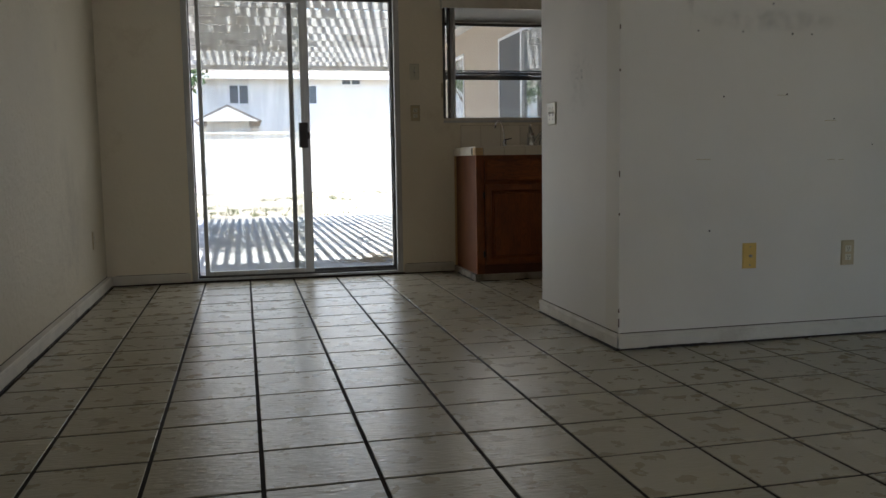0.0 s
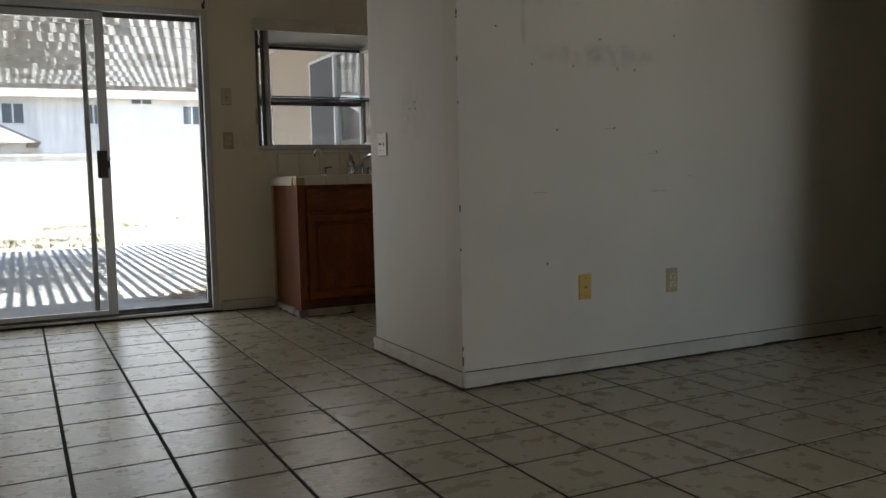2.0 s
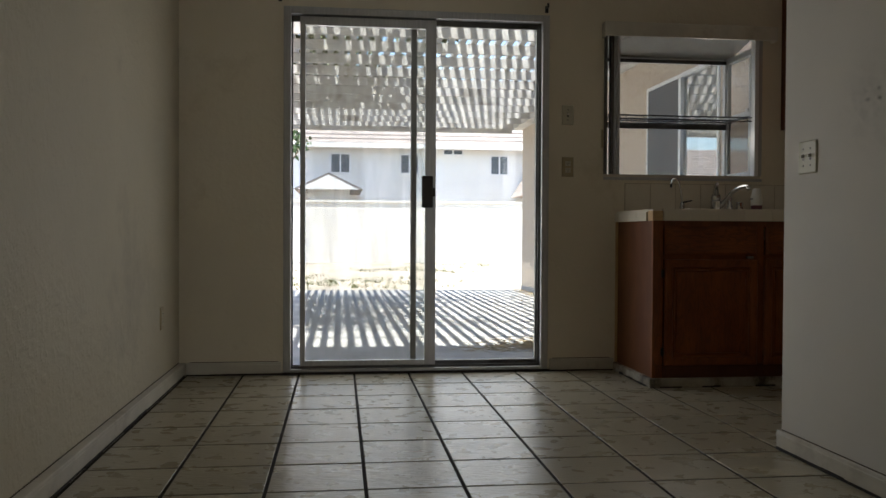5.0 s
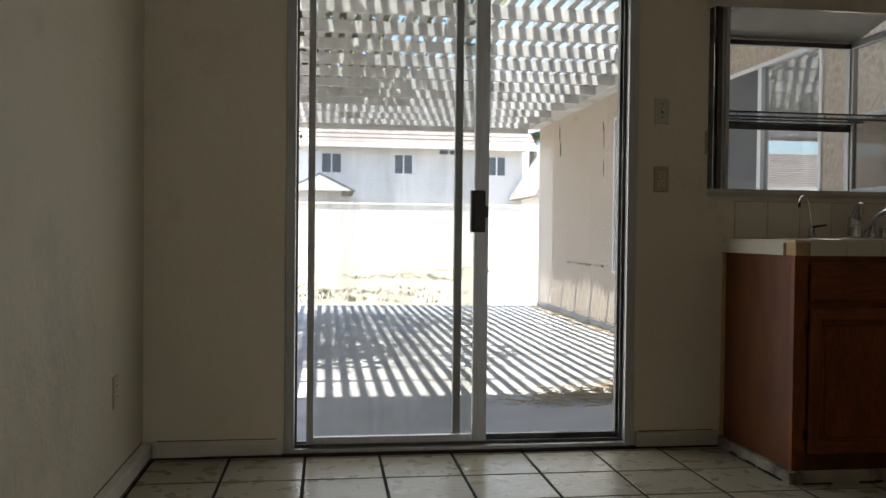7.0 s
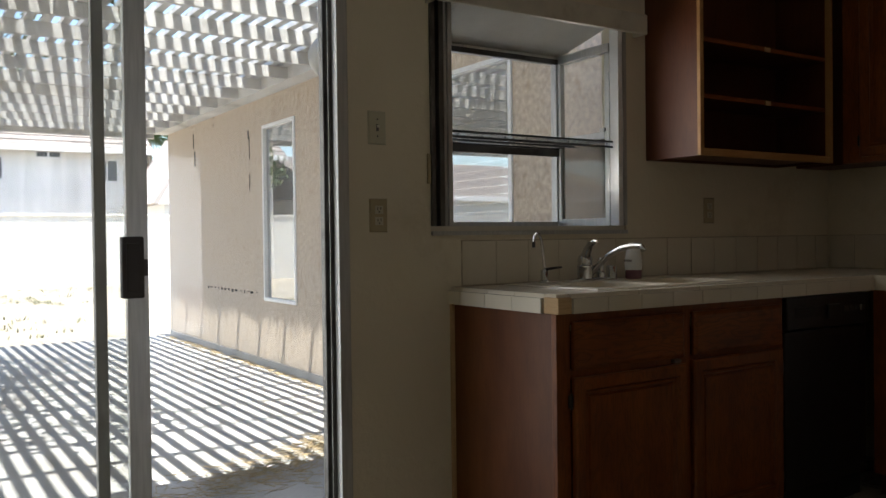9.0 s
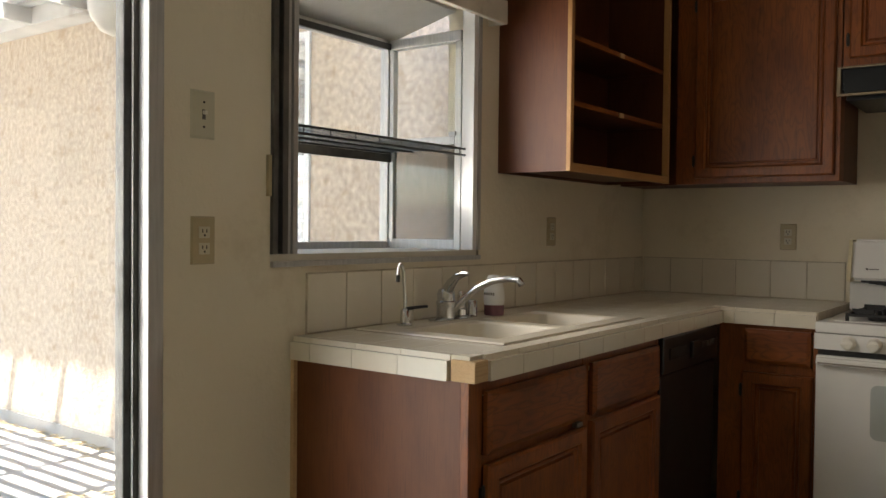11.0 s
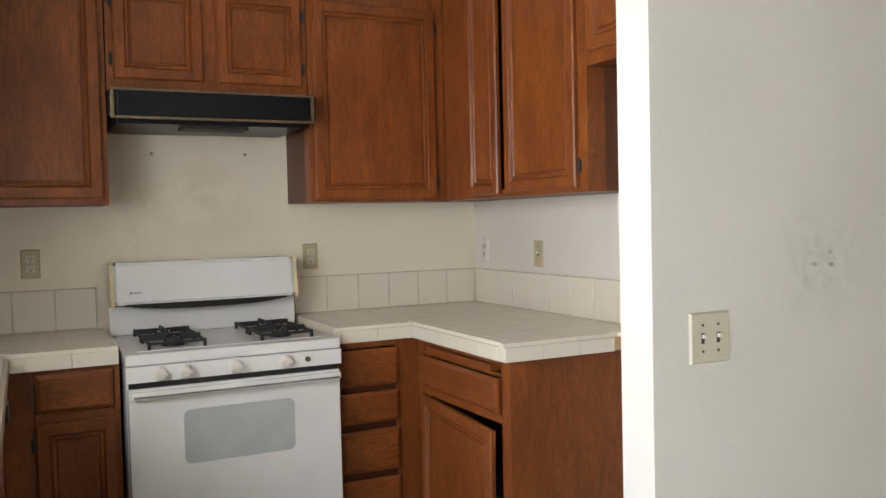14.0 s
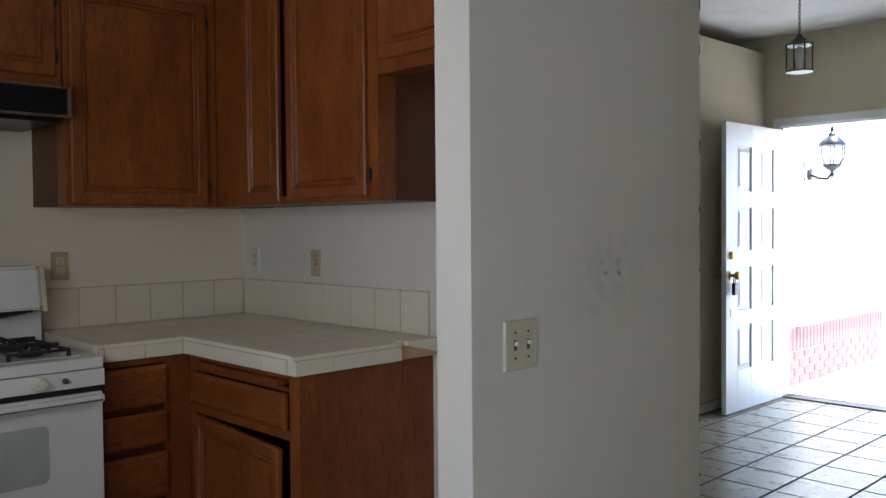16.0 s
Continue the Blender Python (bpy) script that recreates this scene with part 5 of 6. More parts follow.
bmesh.ops.transform(bm, matrix=Matrix.Translation((3.176, yb - 0.065, 1.14)) @ Matrix.Rotation(radians(-90), 4, "Y"), verts=bm.verts[:])
part("deadbolt", bm, M_BRASS, fd, "brass deadbolt", True)
lb = thing("lock_box", (3.14, yb - 0.075, 0.9), "small black key lock box hung from the knob", "lock box")
boxes("case", [(3.132, 3.16, yb - 0.105, yb - 0.045, 0.86, 0.945)], M_BLACK, lb, "", 0.006)
bm = bmesh.new()
tube(bm, [(3.15, yb - 0.092, 0.94), (3.15, yb - 0.09, 0.985), (3.15, yb - 0.075, 1.004), (3.15, yb - 0.06, 0.985), (3.15, yb - 0.058, 0.94)], 0.004)
part("shackle", bm, M_STEEL, lb)
boxes("key_plate", [(3.1745, 3.1775, yb - 0.075, yb - 0.055, 0.7, 0.76)], M_STEEL, fd, "small worn plate")
cs = thing("front_door_casing", (2.73, YF, 0), "white painted door casing", "casing", kind="structure")
boxes("casing", [(FX0 - 0.06, FX0, YF, YF + 0.016, 0, FZ + 0.06), (FX1, FX1 + 0.06, YF, YF + 0.016, 0, FZ + 0.06), (FX0, FX1, YF, YF + 0.016, FZ, FZ + 0.06)], M_DOORP, cs, "", 0.003)
boxes("jamb", [(FX0, FX0 + 0.016, YF - 0.12, YF, 0, FZ), (FX1 - 0.016, FX1, YF - 0.12, YF, 0, FZ), (FX0 + 0.016, FX1 - 0.016, YF - 0.12, YF, FZ - 0.016, FZ)], M_DOORP, cs)
boxes("threshold", [(FX0 + 0.016, FX1 - 0.016, YF - 0.13, YF + 0.02, -0.002, 0.012)], M_ALUD, cs, "dark metal threshold", 0.004)

p = thing("pendant_lantern", (2.22, -0.96, 2.16), "small glass and bronze pendant lantern on a chain", "pendant lamp")
px, py = 2.22, -0.96
M_BRONZE = plain("dark bronze", (0.07, 0.06, 0.045), 0.4, 0.9, vary=0.3, scale=20)
bm = bmesh.new()
z = 2.37
i = 0
while z < ZC - 0.03:
    a = 0 if i % 2 else math.pi / 2
    tube(bm, [(px + 0.006 * math.cos(t) * math.cos(a), py + 0.006 * math.cos(t) * math.sin(a), z + 0.011 + 0.013 * math.sin(t)) for t in [q * math.pi / 6 for q in range(13)]], 0.002, 5)
    z += 0.02
    i += 1
part("chain", bm, M_BRONZE, p)
bm = bmesh.new()
lathe(bm, [(0.05, 0), (0.045, 0.012), (0.012, 0.03)], (px, py, ZC - 0.03), 20)
part("canopy", bm, M_BRONZE, p, "", True)
bm = bmesh.new()
lathe(bm, [(0.072, 0), (0.074, 0.006), (0.05, 0.02), (0.02, 0.045), (0.01, 0.06)], (px, py, 2.31), 8)
lathe(bm, [(0.071, 0), (0.074, 0.004), (0.071, 0.008)], (px, py, 2.17), 8)
for t in range(8):
    a = t * math.pi / 4
    rod(bm, (px + 0.069 * math.cos(a), py + 0.069 * math.sin(a), 2.17), (px + 0.069 * math.cos(a), py + 0.069 * math.sin(a), 2.32), 0.004, n=6)
part("cage", bm, M_BRONZE, p)
bm = bmesh.new()
ring = [(px + 0.065 * math.cos(t * math.pi / 4), py + 0.065 * math.sin(t * math.pi / 4)) for t in range(8)]
for t in range(8):
    (a, b), (e, f) = ring[t], ring[(t + 1) % 8]
    bm.faces.new([bm.verts.new(q) for q in ((a, b, 2.178), (e, f, 2.178), (e, f, 2.31), (a, b, 2.31))])
part("glass", bm, M_GLASS, p).visible_shadow = False
bm = bmesh.new()
lathe(bm, [(0.012, 0), (0.012, 0.05), (0.018, 0.055), (0.03, 0.09), (0.02, 0.12), (0.004, 0.13)], (px, py, 2.178), 14)
part("bulb", bm, M_SOAPW, p, "unlit white bulb", True)

hd = thing("hall_door", (4.35, 0.75, 0), "plain dark interior door with round knob, closed", "door")
boxes("slab", [(4.345, 4.36, 0.38, 1.16, 0.012, 2.03)], M_WALL, hd, "", 0.003)
boxes("casing", [(4.33, 4.36, 1.162, 1.225, 0, 2.1), (4.33, 4.36, 0.31, 0.378, 0, 2.1), (4.33, 4.36, 0.378, 1.162, 2.032, 2.1)], M_BASE, hd, "", 0.004)
bm = bmesh.new()
lathe(bm, [(0.03, 0), (0.03, 0.005), (0.012, 0.012), (0.012, 0.03), (0.027, 0.042), (0.028, 0.055), (0.006, 0.068)], (0, 0, 0), 18)
bmesh.ops.transform(bm, matrix=Matrix.Translation((4.345, 1.1, 0.97)) @ Matrix.Rotation(radians(-90), 4, "Y"), verts=bm.verts[:])
part("knob", bm, M_BRONZE, hd, "dark bronze knob", True)

# smudges and nail holes on the plaster: thin raised flecks
rnd = random.Random(11)
bm = bmesh.new()
for x, z in ((1.95, 1.405), (2.17, 1.405), (2.42, 1.4), (2.52, 1.4), (1.77, 1.56), (2.32, 1.53), (2.76, 1.57), (2.08, 1.12), (2.4, 1.13), (2.02, 0.52), (2.86, 0.9), (2.65, 1.02)):
    rod(bm, (x, YL - 0.0015, z), (x, YL + 0.002, z), rnd.uniform(0.003, 0.005), n=7)
tagged(part("nail_holes", bm, M_GRIME), "dark nail holes in the partition wall", "nail holes", kind="structure")
stain("wall_smudge", FS, 1.5, 1.9, 1.05, 1.42, (0.2, 0.19, 0.16), 0.08, 30, "grey hand smudges on the wall end")
stain("wall_smudge_band", FP, 1.88, 2.75, 1.4, 1.52, (0.16, 0.13, 0.09), 0.15, 12, "brown dusty outline where something hung")
stain("wall_smudge_side", FP, 1.89, 1.93, 1.4, 1.75, (0.16, 0.13, 0.09), 0.13, 12, "brown dusty outline where something hung")
stain("stove_grease", FE, 2.4, 3.12, 1.25, 1.76, (0.5, 0.37, 0.18), 0.1, 5, "yellow grease film above the range")
for u, z in ((1.73, 1.272), (1.665, 1.272), (1.728, 1.243), (1.668, 1.241)):
    stain("hand_mark", FS, u - 0.018, u + 0.018, z - 0.008, z + 0.008, (0.18, 0.17, 0.15), 0.42, 60, "dark dab on the wall end")
bm = bmesh.new()
for x, z, w in ((2.35, 1.125, 0.05), (2.6, 1.01, 0.06), (2.62, 0.83, 0.04), (2.68, 0.83, 0.03), (1.95, 0.84, 0.07)):
    box(bm, x, x + w, YL - 0.001, YL + 0.001, z, z + 0.003)
tagged(stuff(part("wall_scratches", bm, M_PLATE)), "short scratches in the partition wall", "scratches")

# ---- back yard ----
def slab_plane(name, x0, x1, y0, y1, z, mat, label, category, thick=0.1):
    return setting(name, [(x0, x1, y0, y1, z - thick, z)], mat, label, category)


bm = bmesh.new()
bmesh.ops.create_grid(bm, x_segments=2, y_segments=2, size=400, matrix=Matrix.Translation((0, 0, -0.13)))
tagged(part("ground", bm, M_DIRT), "dry pale bare soil of the yard", "ground", kind="structure")
slab_plane("patio", -7, 2.72, YN + 0.14, 12.3, -0.05, M_CONC, "weathered grey concrete patio slab", "patio")
XG, YG0, YG1 = 2.72, YN + 0.14, 12.1
A0, A1, AZ0, AZ1 = 8.22, 8.96, 0.57, 2.18
B0, B1, BZ0, BZ1 = 5.23, 6.73, 0.885, 2.15
wing = thing("house_wing", (XG + 2, 8, -0.1), "tan stucco house wing with two windows", "house")
boxes("wall", [(XG, XG + 0.15, YG0, B0, -0.13, 2.62), (XG, XG + 0.15, B0, B1, -0.13, BZ0), (XG, XG + 0.15, B0, B1, BZ1, 2.62), (XG, XG + 0.15, B1, A0, -0.13, 2.62),
                (XG, XG + 0.15, A0, A1, -0.13, AZ0), (XG, XG + 0.15, A0, A1, AZ1, 2.62), (XG, XG + 0.15, A1, YG1, -0.13, 2.62), (XG + 0.15, XG + 5, YG1 - 0.15, YG1, -0.13, 2.62)], M_STUCCO, wing, "rough tan stucco")
boxes("roof", [(XG - 0.335, XG + 5, 5.3, YG1 + 0.4, 2.63, 2.75)], M_ROOF, wing)
bm = bmesh.new()
rnd = random.Random(21)
y = 5.3
while y < YG1 + 0.38:
    w = rnd.uniform(0.04, 0.11)
    box(bm, XG - 0.336 - rnd.uniform(0.004, 0.018), XG - 0.3, y, y + w, 2.62, 2.64)
    y += w
stuff(part("shingle_edge", bm, M_ROOF, wing, "ragged shingle edge"))
for y0, y1, z0, z1 in ((A0, A1, AZ0, AZ1), (B0, B1, BZ0, BZ1)):
    wd = boxes("window", [(XG - 0.012, XG + 0.06, y0, y0 + 0.03, z0, z1), (XG - 0.012, XG + 0.06, y1 - 0.03, y1, z0, z1), (XG - 0.012, XG + 0.06, y0 + 0.03, y1 - 0.03, z0, z0 + 0.03), (XG - 0.012, XG + 0.06, y0 + 0.03, y1 - 0.03, z1 - 0.03, z1)], M_DOORP, wing, "white metal window frame", 0.003)
    if y1 - y0 > 1:
        ym = (y0 + y1) / 2
        boxes("insect_screen", [(XG - 0.006, XG - 0.003, ym + 0.028, y1 - 0.032, z0 + 0.032, z1 - 0.032)], M_SCREEN, wd, "grey insect screen")
        boxes("mullion", [(XG - 0.008, XG + 0.06, ym - 0.025, ym + 0.025, z0 + 0.03, z1 - 0.03)], M_DOORP, wd, "", 0.003)
    gl = boxes("pane", [(XG + 0.02, XG + 0.024, y0 + 0.03, y1 - 0.03, z0 + 0.03, z1 - 0.03)], M_MIRROR, wd, "reflecting glass over pale blinds")
    gl.visible_shadow = False
    bm = bmesh.new()
    z = z0 + 0.05
    while z < z1 - 0.05:
        vs = box(bm, XG + 0.085, XG + 0.088, y0 + 0.03, y1 - 0.03, z, z + 0.045)
        z += 0.05
    part("blind", bm, M_BLIND, wd, "closed pale blind slats")
boxes("foundation", [(XG - 0.012, XG, YG0, YG1, -0.12, 0.03)], M_CONC, wing, "grey foundation edge")
bm = bmesh.new()
for y, z, w, h in ((11.05, 2.17, 0.03, 0.16), (11.0, 1.96, 0.04, 0.17), (10.35, 2.42, 0.02, 0.06), (10.35, 2.33, 0.02, 0.03), (9.32, 2.1, 0.025, 0.08), (9.3, 1.9, 0.015, 0.22), (9.3, 1.6, 0.015, 0.16)):
    box(bm, XG - 0.003, XG + 0.002, y, y + w, z, z + h)
for k in range(14):
    y = 9.15 + 0.11 * k
    box(bm, XG - 0.003, XG + 0.002, y, y + rnd.uniform(0.02, 0.08), 0.62 + rnd.uniform(-0.012, 0.012), 0.64)
part("cracks", bm, M_GRIME, wing, "dark cracks in the stucco")

# added out of view: shades the window box and the patio strip by the house
setting("wall_sun_block", [(XW - 3, 4.5, YN + 0.06, YN + 0.14, 2.945, 5.8)], M_STUCCO, "unseen tan stucco slab that blocks sun above the patio door", "wall")

pg = thing("pergola", (-1, 8.5, -0.05), "weathered lattice patio cover with rafters and slats", "pergola")
PX0, PX1, PY0, PY1 = -6.5, 2.56, 4.95, 12.15
y = PY0 + 0.1
while y < PY1:
    boxes("rafter", [(PX0, PX1, y, y + 0.042, 2.44, 2.53)], M_PERG, pg)
    y += 0.585
boxes("ledger", [(PX1, PX1 + 0.157, PY0, PY1, 2.435, 2.57)], M_PERG, pg)
boxes("end_beam", [(PX0, PX1, PY1 - 0.02, PY1 + 0.05, 2.38, 2.53)], M_PERG, pg)
for x in (PX0 + 0.3, -3.2):
    boxes("post", [(x, x + 0.09, PY1 - 0.06, PY1 + 0.03, -0.05, 2.38)], M_PERG, pg)
bm = bmesh.new()
box(bm, -0.026, 0.026, PY0, PY1 + 0.1, 2.532, 2.565)
slat0 = part("slat", bm, M_PERG, pg)
rnd = random.Random(2)
xs = [2.426, 2.52] + [2.302 - 0.108 * q for q in range(82)]
for q, x in enumerate(xs):
    s = slat0 if q == 0 else slat0.copy()
    if q:
        scene.collection.objects.link(s)
    s.location.x = x + (rnd.uniform(-0.004, 0.004) if q > 6 else 0)
    s.rotation_euler.z = rnd.uniform(-0.0008, 0.0008) if q > 6 else 0

# dry vine on top of the cover
bm = bmesh.new()
rnd = random.Random(8)
for cl in range(150):
    cx, cy = rnd.gauss(-0.75, 0.85), rnd.uniform(6.4, 10.4)
    if cx > 0.7 + 0.4 * math.sin(cy * 2.1):
        continue
    for q in range(60):
        c = Vector((cx + rnd.gauss(0, 0.24), cy + rnd.gauss(0, 0.24), 2.585 + abs(rnd.gauss(0, 0.07))))
        r = rnd.uniform(0.03, 0.065)
        rot = Euler((rnd.uniform(-0.9, 0.9), rnd.uniform(-0.9, 0.9), rnd.uniform(0, 6.3))).to_matrix()
        bm.faces.new([bm.verts.new(c + rot @ Vector(q2)) for q2 in ((-r, 0, 0), (0, -r * 0.6, 0.01), (r, 0, 0), (0, r * 0.6, 0.01))])
tagged(part("vine_litter", bm, M_LEAF), "dead vine leaves lying on the lattice cover", "vine", kind="stuff")

bm = bmesh.new()
rnd = random.Random(9)
for q in range(900):
    cx, cy = rnd.choice(((1.45, 5.62), (1.8, 5.85), (1.2, 5.45), (2.1, 6.0)))
    c = Vector((cx + rnd.gauss(0, 0.2), cy + rnd.gauss(0, 0.1), -0.045 + abs(rnd.gauss(0, 0.012))))
    a, L = rnd.uniform(0, 6.3), rnd.uniform(0.03, 0.12)
    rod(bm, c, c + Vector((L * math.cos(a), L * math.sin(a), rnd.uniform(-0.003, 0.02))), 0.0016, n=4)
for q in range(500):
    c = Vector((XG - abs(rnd.gauss(0.05, 0.05)), rnd.uniform(6.5, 12), -0.045 + abs(rnd.gauss(0, 0.008))))
    a, L = rnd.uniform(0, 6.3), rnd.uniform(0.03, 0.1)
    rod(bm, c, c + Vector((L * math.cos(a), L * math.sin(a), rnd.uniform(0, 0.015))), 0.002, n=4)
tagged(part("straw_litter", bm, M_STRAW), "dry straw and leaf litter on the concrete", "straw", kind="stuff")

lp = thing("patio_lamp", (1.205, YN + 0.14, 1.93), "cream globe lamp on the wall outside the patio door", "wall lamp")
bm = bmesh.new()
lathe(bm, [(0.055, 0), (0.05, 0.02), (0.03, 0.03)], (0, 0, 0), 18)
bmesh.ops.transform(bm, matrix=Matrix.Translation((1.205, YN + 0.14, 1.93)) @ Matrix.Rotation(radians(-90), 4, "X"), verts=bm.verts[:])
tube(bm, [(1.205, YN + 0.16, 1.93), (1.205, YN + 0.24, 1.945), (1.205, YN + 0.27, 1.9)], 0.012)
part("bracket", bm, M_BASE, lp)
bm = bmesh.new()
lathe(bm, [(0.02, -0.076), (0.048, -0.064), (0.07, -0.032), (0.077, 0.0), (0.071, 0.032), (0.05, 0.064), (0.03, 0.078), (0.03, 0.095)], (1.205, YN + 0.27, 1.812), 22)
part("globe", bm, M_GLOBE, lp, "cream glass globe in a shaded tone", True)

# dry weeds on the bare soil
bm = bmesh.new()
rnd = random.Random(31)
for q in range(170):
    cx, cy = rnd.choice(((-0.6, 14.6, 0.9), (0.6, 15.4, 1.0), (-1.3, 17.0, 1.2), (1.9, 21.5, 1.9), (3.6, 24.5, 2.2)))[:2]
    cx, cy = cx + rnd.gauss(0, 1.0), cy + rnd.gauss(0, 0.9)
    for k in range(rnd.randint(5, 12)):
        a, L = rnd.uniform(0, 6.3), rnd.uniform(0.03, 0.11)
        p = Vector((cx + rnd.gauss(0, 0.08), cy + rnd.gauss(0, 0.06), -0.131))
        side = Vector((math.sin(a), -math.cos(a), 0)) * rnd.uniform(0.006, 0.014)
        bm.faces.new([bm.verts.new(v) for v in (p - side, p + side, p + Vector((L * 0.8 * math.cos(a), L * 0.8 * math.sin(a), L)))])
tagged(part("dry_weeds", bm, M_LEAF), "low dry weeds scattered over the bare soil", "weeds", kind="stuff")

# back wall of pale blocks
bw = tagged(boxes("block_wall", [(-25, 30, 27.0, 27.18, -0.13, 1.85)], M_BLOCK), "pale concrete block wall at the back of the yard", "wall", kind="structure")
boxes("cap", [(-25, 30, 26.96, 27.22, 1.85, 1.91)], M_BLOCK, bw)


tagged(boxes("side_block_wall", [(-11.2, -11.0, -3, 27, -0.13, 1.85)], M_BLOCK), "pale concrete block wall along the side yard", "wall", kind="structure")


def far_house(name, x0, x1, y0, y1, ze, zr, label, windows, axis="x"):
    h = thing(name, ((x0 + x1) / 2, y0, -0.13), label, "house")
    boxes("wall", [(x0, x1, y0, y1, -0.13, ze)], M_STUCCOW, h)
    bm = bmesh.new()
    o = 0.45
    if axis == "x":
        ym = (y0 + y1) / 2
        P = [(x0 - o, y0 - o, ze), (x1 + o, y0 - o, ze), (x1 + o, ym, zr), (x0 - o, ym, zr), (x0 - o, y1 + o, ze), (x1 + o, y1 + o, ze)]
        F = [(0, 1, 2, 3), (3, 2, 5, 4), (0, 3, 4), (1, 5, 2), (0, 4, 5, 1)]
    else:
        xm = (x0 + x1) / 2
        P = [(x0 - o, y0 - o, ze), (xm, y0 - o, zr), (x1 + o, y0 - o, ze), (x0 - o, y1 + o, ze), (xm, y1 + o, zr), (x1 + o, y1 + o, ze)]
        F = [(0, 2, 1), (3, 4, 5), (0, 1, 4, 3), (1, 2, 5, 4), (0, 3, 5, 2)]
    vs = [bm.verts.new(p) for p in P]
    for f in F:
        bm.faces.new([vs[k] for k in f])
    if axis == "x":
        n = 16
        for k in range(n):
            t = k / n
            yy, zz = y0 - o + t * ((y0 + y1) / 2 - y0 + o), ze + t * (zr - ze)
            box(bm, x0 - o, x1 + o, yy, yy + 0.1, zz, zz + 0.05)
    part("roof", bm, M_GREYROOF if name == "garden_shed" else M_ROOF, h)
    if axis == "y":
        bm = bmesh.new()
        xm = (x0 + x1) / 2
        fr = [bm.verts.new((x, y, z)) for y in (y0 - o - 0.03, y0 - o - 0.005) for x, z in ((x0 - o + 0.14, ze - 0.02), (x1 + o - 0.14, ze - 0.02), (xm, zr - 0.09))]
        for f in ((0, 1, 2), (5, 4, 3), (0, 3, 4, 1), (1, 4, 5, 2), (2, 5, 3, 0)):
            bm.faces.new([fr[k] for k in f])
        part("gable", bm, M_STUCCOW, h, "white gable end")
    if axis == "x":
        boxes("fascia", [(x0 - o, x1 + o, y0 - o - 0.04, y0 - o, ze - 0.16, ze + 0.03)], M_STUCCOW, h)
    for a, b, c, d in windows:
        w = boxes("window", [(a, a + 0.06, y0 - 0.04, y0 + 0.02, c, d), (b - 0.06, b, y0 - 0.04, y0 + 0.02, c, d), (a + 0.06, b - 0.06, y0 - 0.04, y0 + 0.02, c, c + 0.06), (a + 0.06, b - 0.06, y0 - 0.04, y0 + 0.02, d - 0.06, d), ((a + b) / 2 - 0.03, (a + b) / 2 + 0.03, y0 - 0.04, y0 + 0.02, c + 0.06, d - 0.06)], M_DOORP, h, "white window frame")
        boxes("pane", [(a + 0.06, b - 0.06, y0 - 0.01, y0 - 0.004, c + 0.06, d - 0.06)], M_FARGLASS, w)
        # dark sheet painted in for the shade of the room behind the pane
        boxes("shade", [(a + 0.06, b - 0.06, y0 - 0.003, y0 - 0.001, c + 0.06, d - 0.06)], M_ALUD, w, "dark sheet for the unlit room behind")


far_house("neighbour_house", -7.0, 7.35, 33, 43, 4.35, 7.6, "white two-storey neighbouring house with tiled roof",
          [(-0.48, 0.34, 3.2, 4.02), (2.28, 3.06, 3.2, 4.02), (4.0, 4.85, 3.97, 4.25), (5.92, 6.7, 3.2, 4.02)])
far_house("garden_shed", -1.2, 0.25, 29, 33, 2.36, 2.93, "white shed with a low gabled roof", [], "y")
far_house("side_house", -24, -15, 2, 16, 2.9, 5.0, "pale single-storey house beyond the side wall", [], "y")
far_house("corner_house", -24, -8.2, 30, 40, 2.75, 4.6, "pale single-storey house with a pinkish tiled roof", [])
far_house("far_house", 7.2, 9.4, 29, 32.4, 2.3, 4.75, "pale outbuilding with a steep gabled roof far off", [], "y")


def leafy(bm, c, rx, rz, n, rnd, s0, s1):
    for q in range(n):
        d = Vector((rnd.gauss(0, 1), rnd.gauss(0, 1), rnd.gauss(0, 1)))
        d *= rnd.uniform(0.4, 1.0) / max(d.length, 0.01)
        p = Vector(c) + Vector((d.x * rx, d.y * rx, d.z * rz))
        r = rnd.uniform(s0, s1)
        rot = Euler((rnd.uniform(0, 6), rnd.uniform(0, 6), rnd.uniform(0, 6))).to_matrix()
        bm.faces.new([bm.verts.new(p + rot @ Vector(v)) for v in ((-r, 0, 0), (0, -r * 0.45, 0), (r, 0, 0), (0, r * 0.45, 0))])


TX, TY = -2.15, 25.5
tr = thing("yard_tree", (TX, TY, -0.13), "sparse leafy yard tree beyond the patio", "tree")
bm = bmesh.new()
tube(bm, [(TX, TY, -0.13), (TX + 0.05, TY, 1.4), (TX - 0.05, TY + 0.1, 2.9), (TX - 0.3, TY + 0.2, 4.3)], [0.15, 0.12, 0.09, 0.04])
for a, e in (((0, 0, 1.9), (0.8, -0.2, 3.3)), ((-0.05, 0.1, 2.6), (-1.0, 0.3, 4.0)), ((0, 0, 1.6), (-0.8, -0.3, 2.9))):
    p, q = Vector(a) + Vector((TX, TY, 0)), Vector(e) + Vector((TX, TY, 0))
    tube(bm, [p, (p + q) / 2 + Vector((0, 0, 0.12)), q], [0.06, 0.04, 0.015])
part("trunk", bm, M_BARK, tr)
bm = bmesh.new()
rnd = random.Random(4)
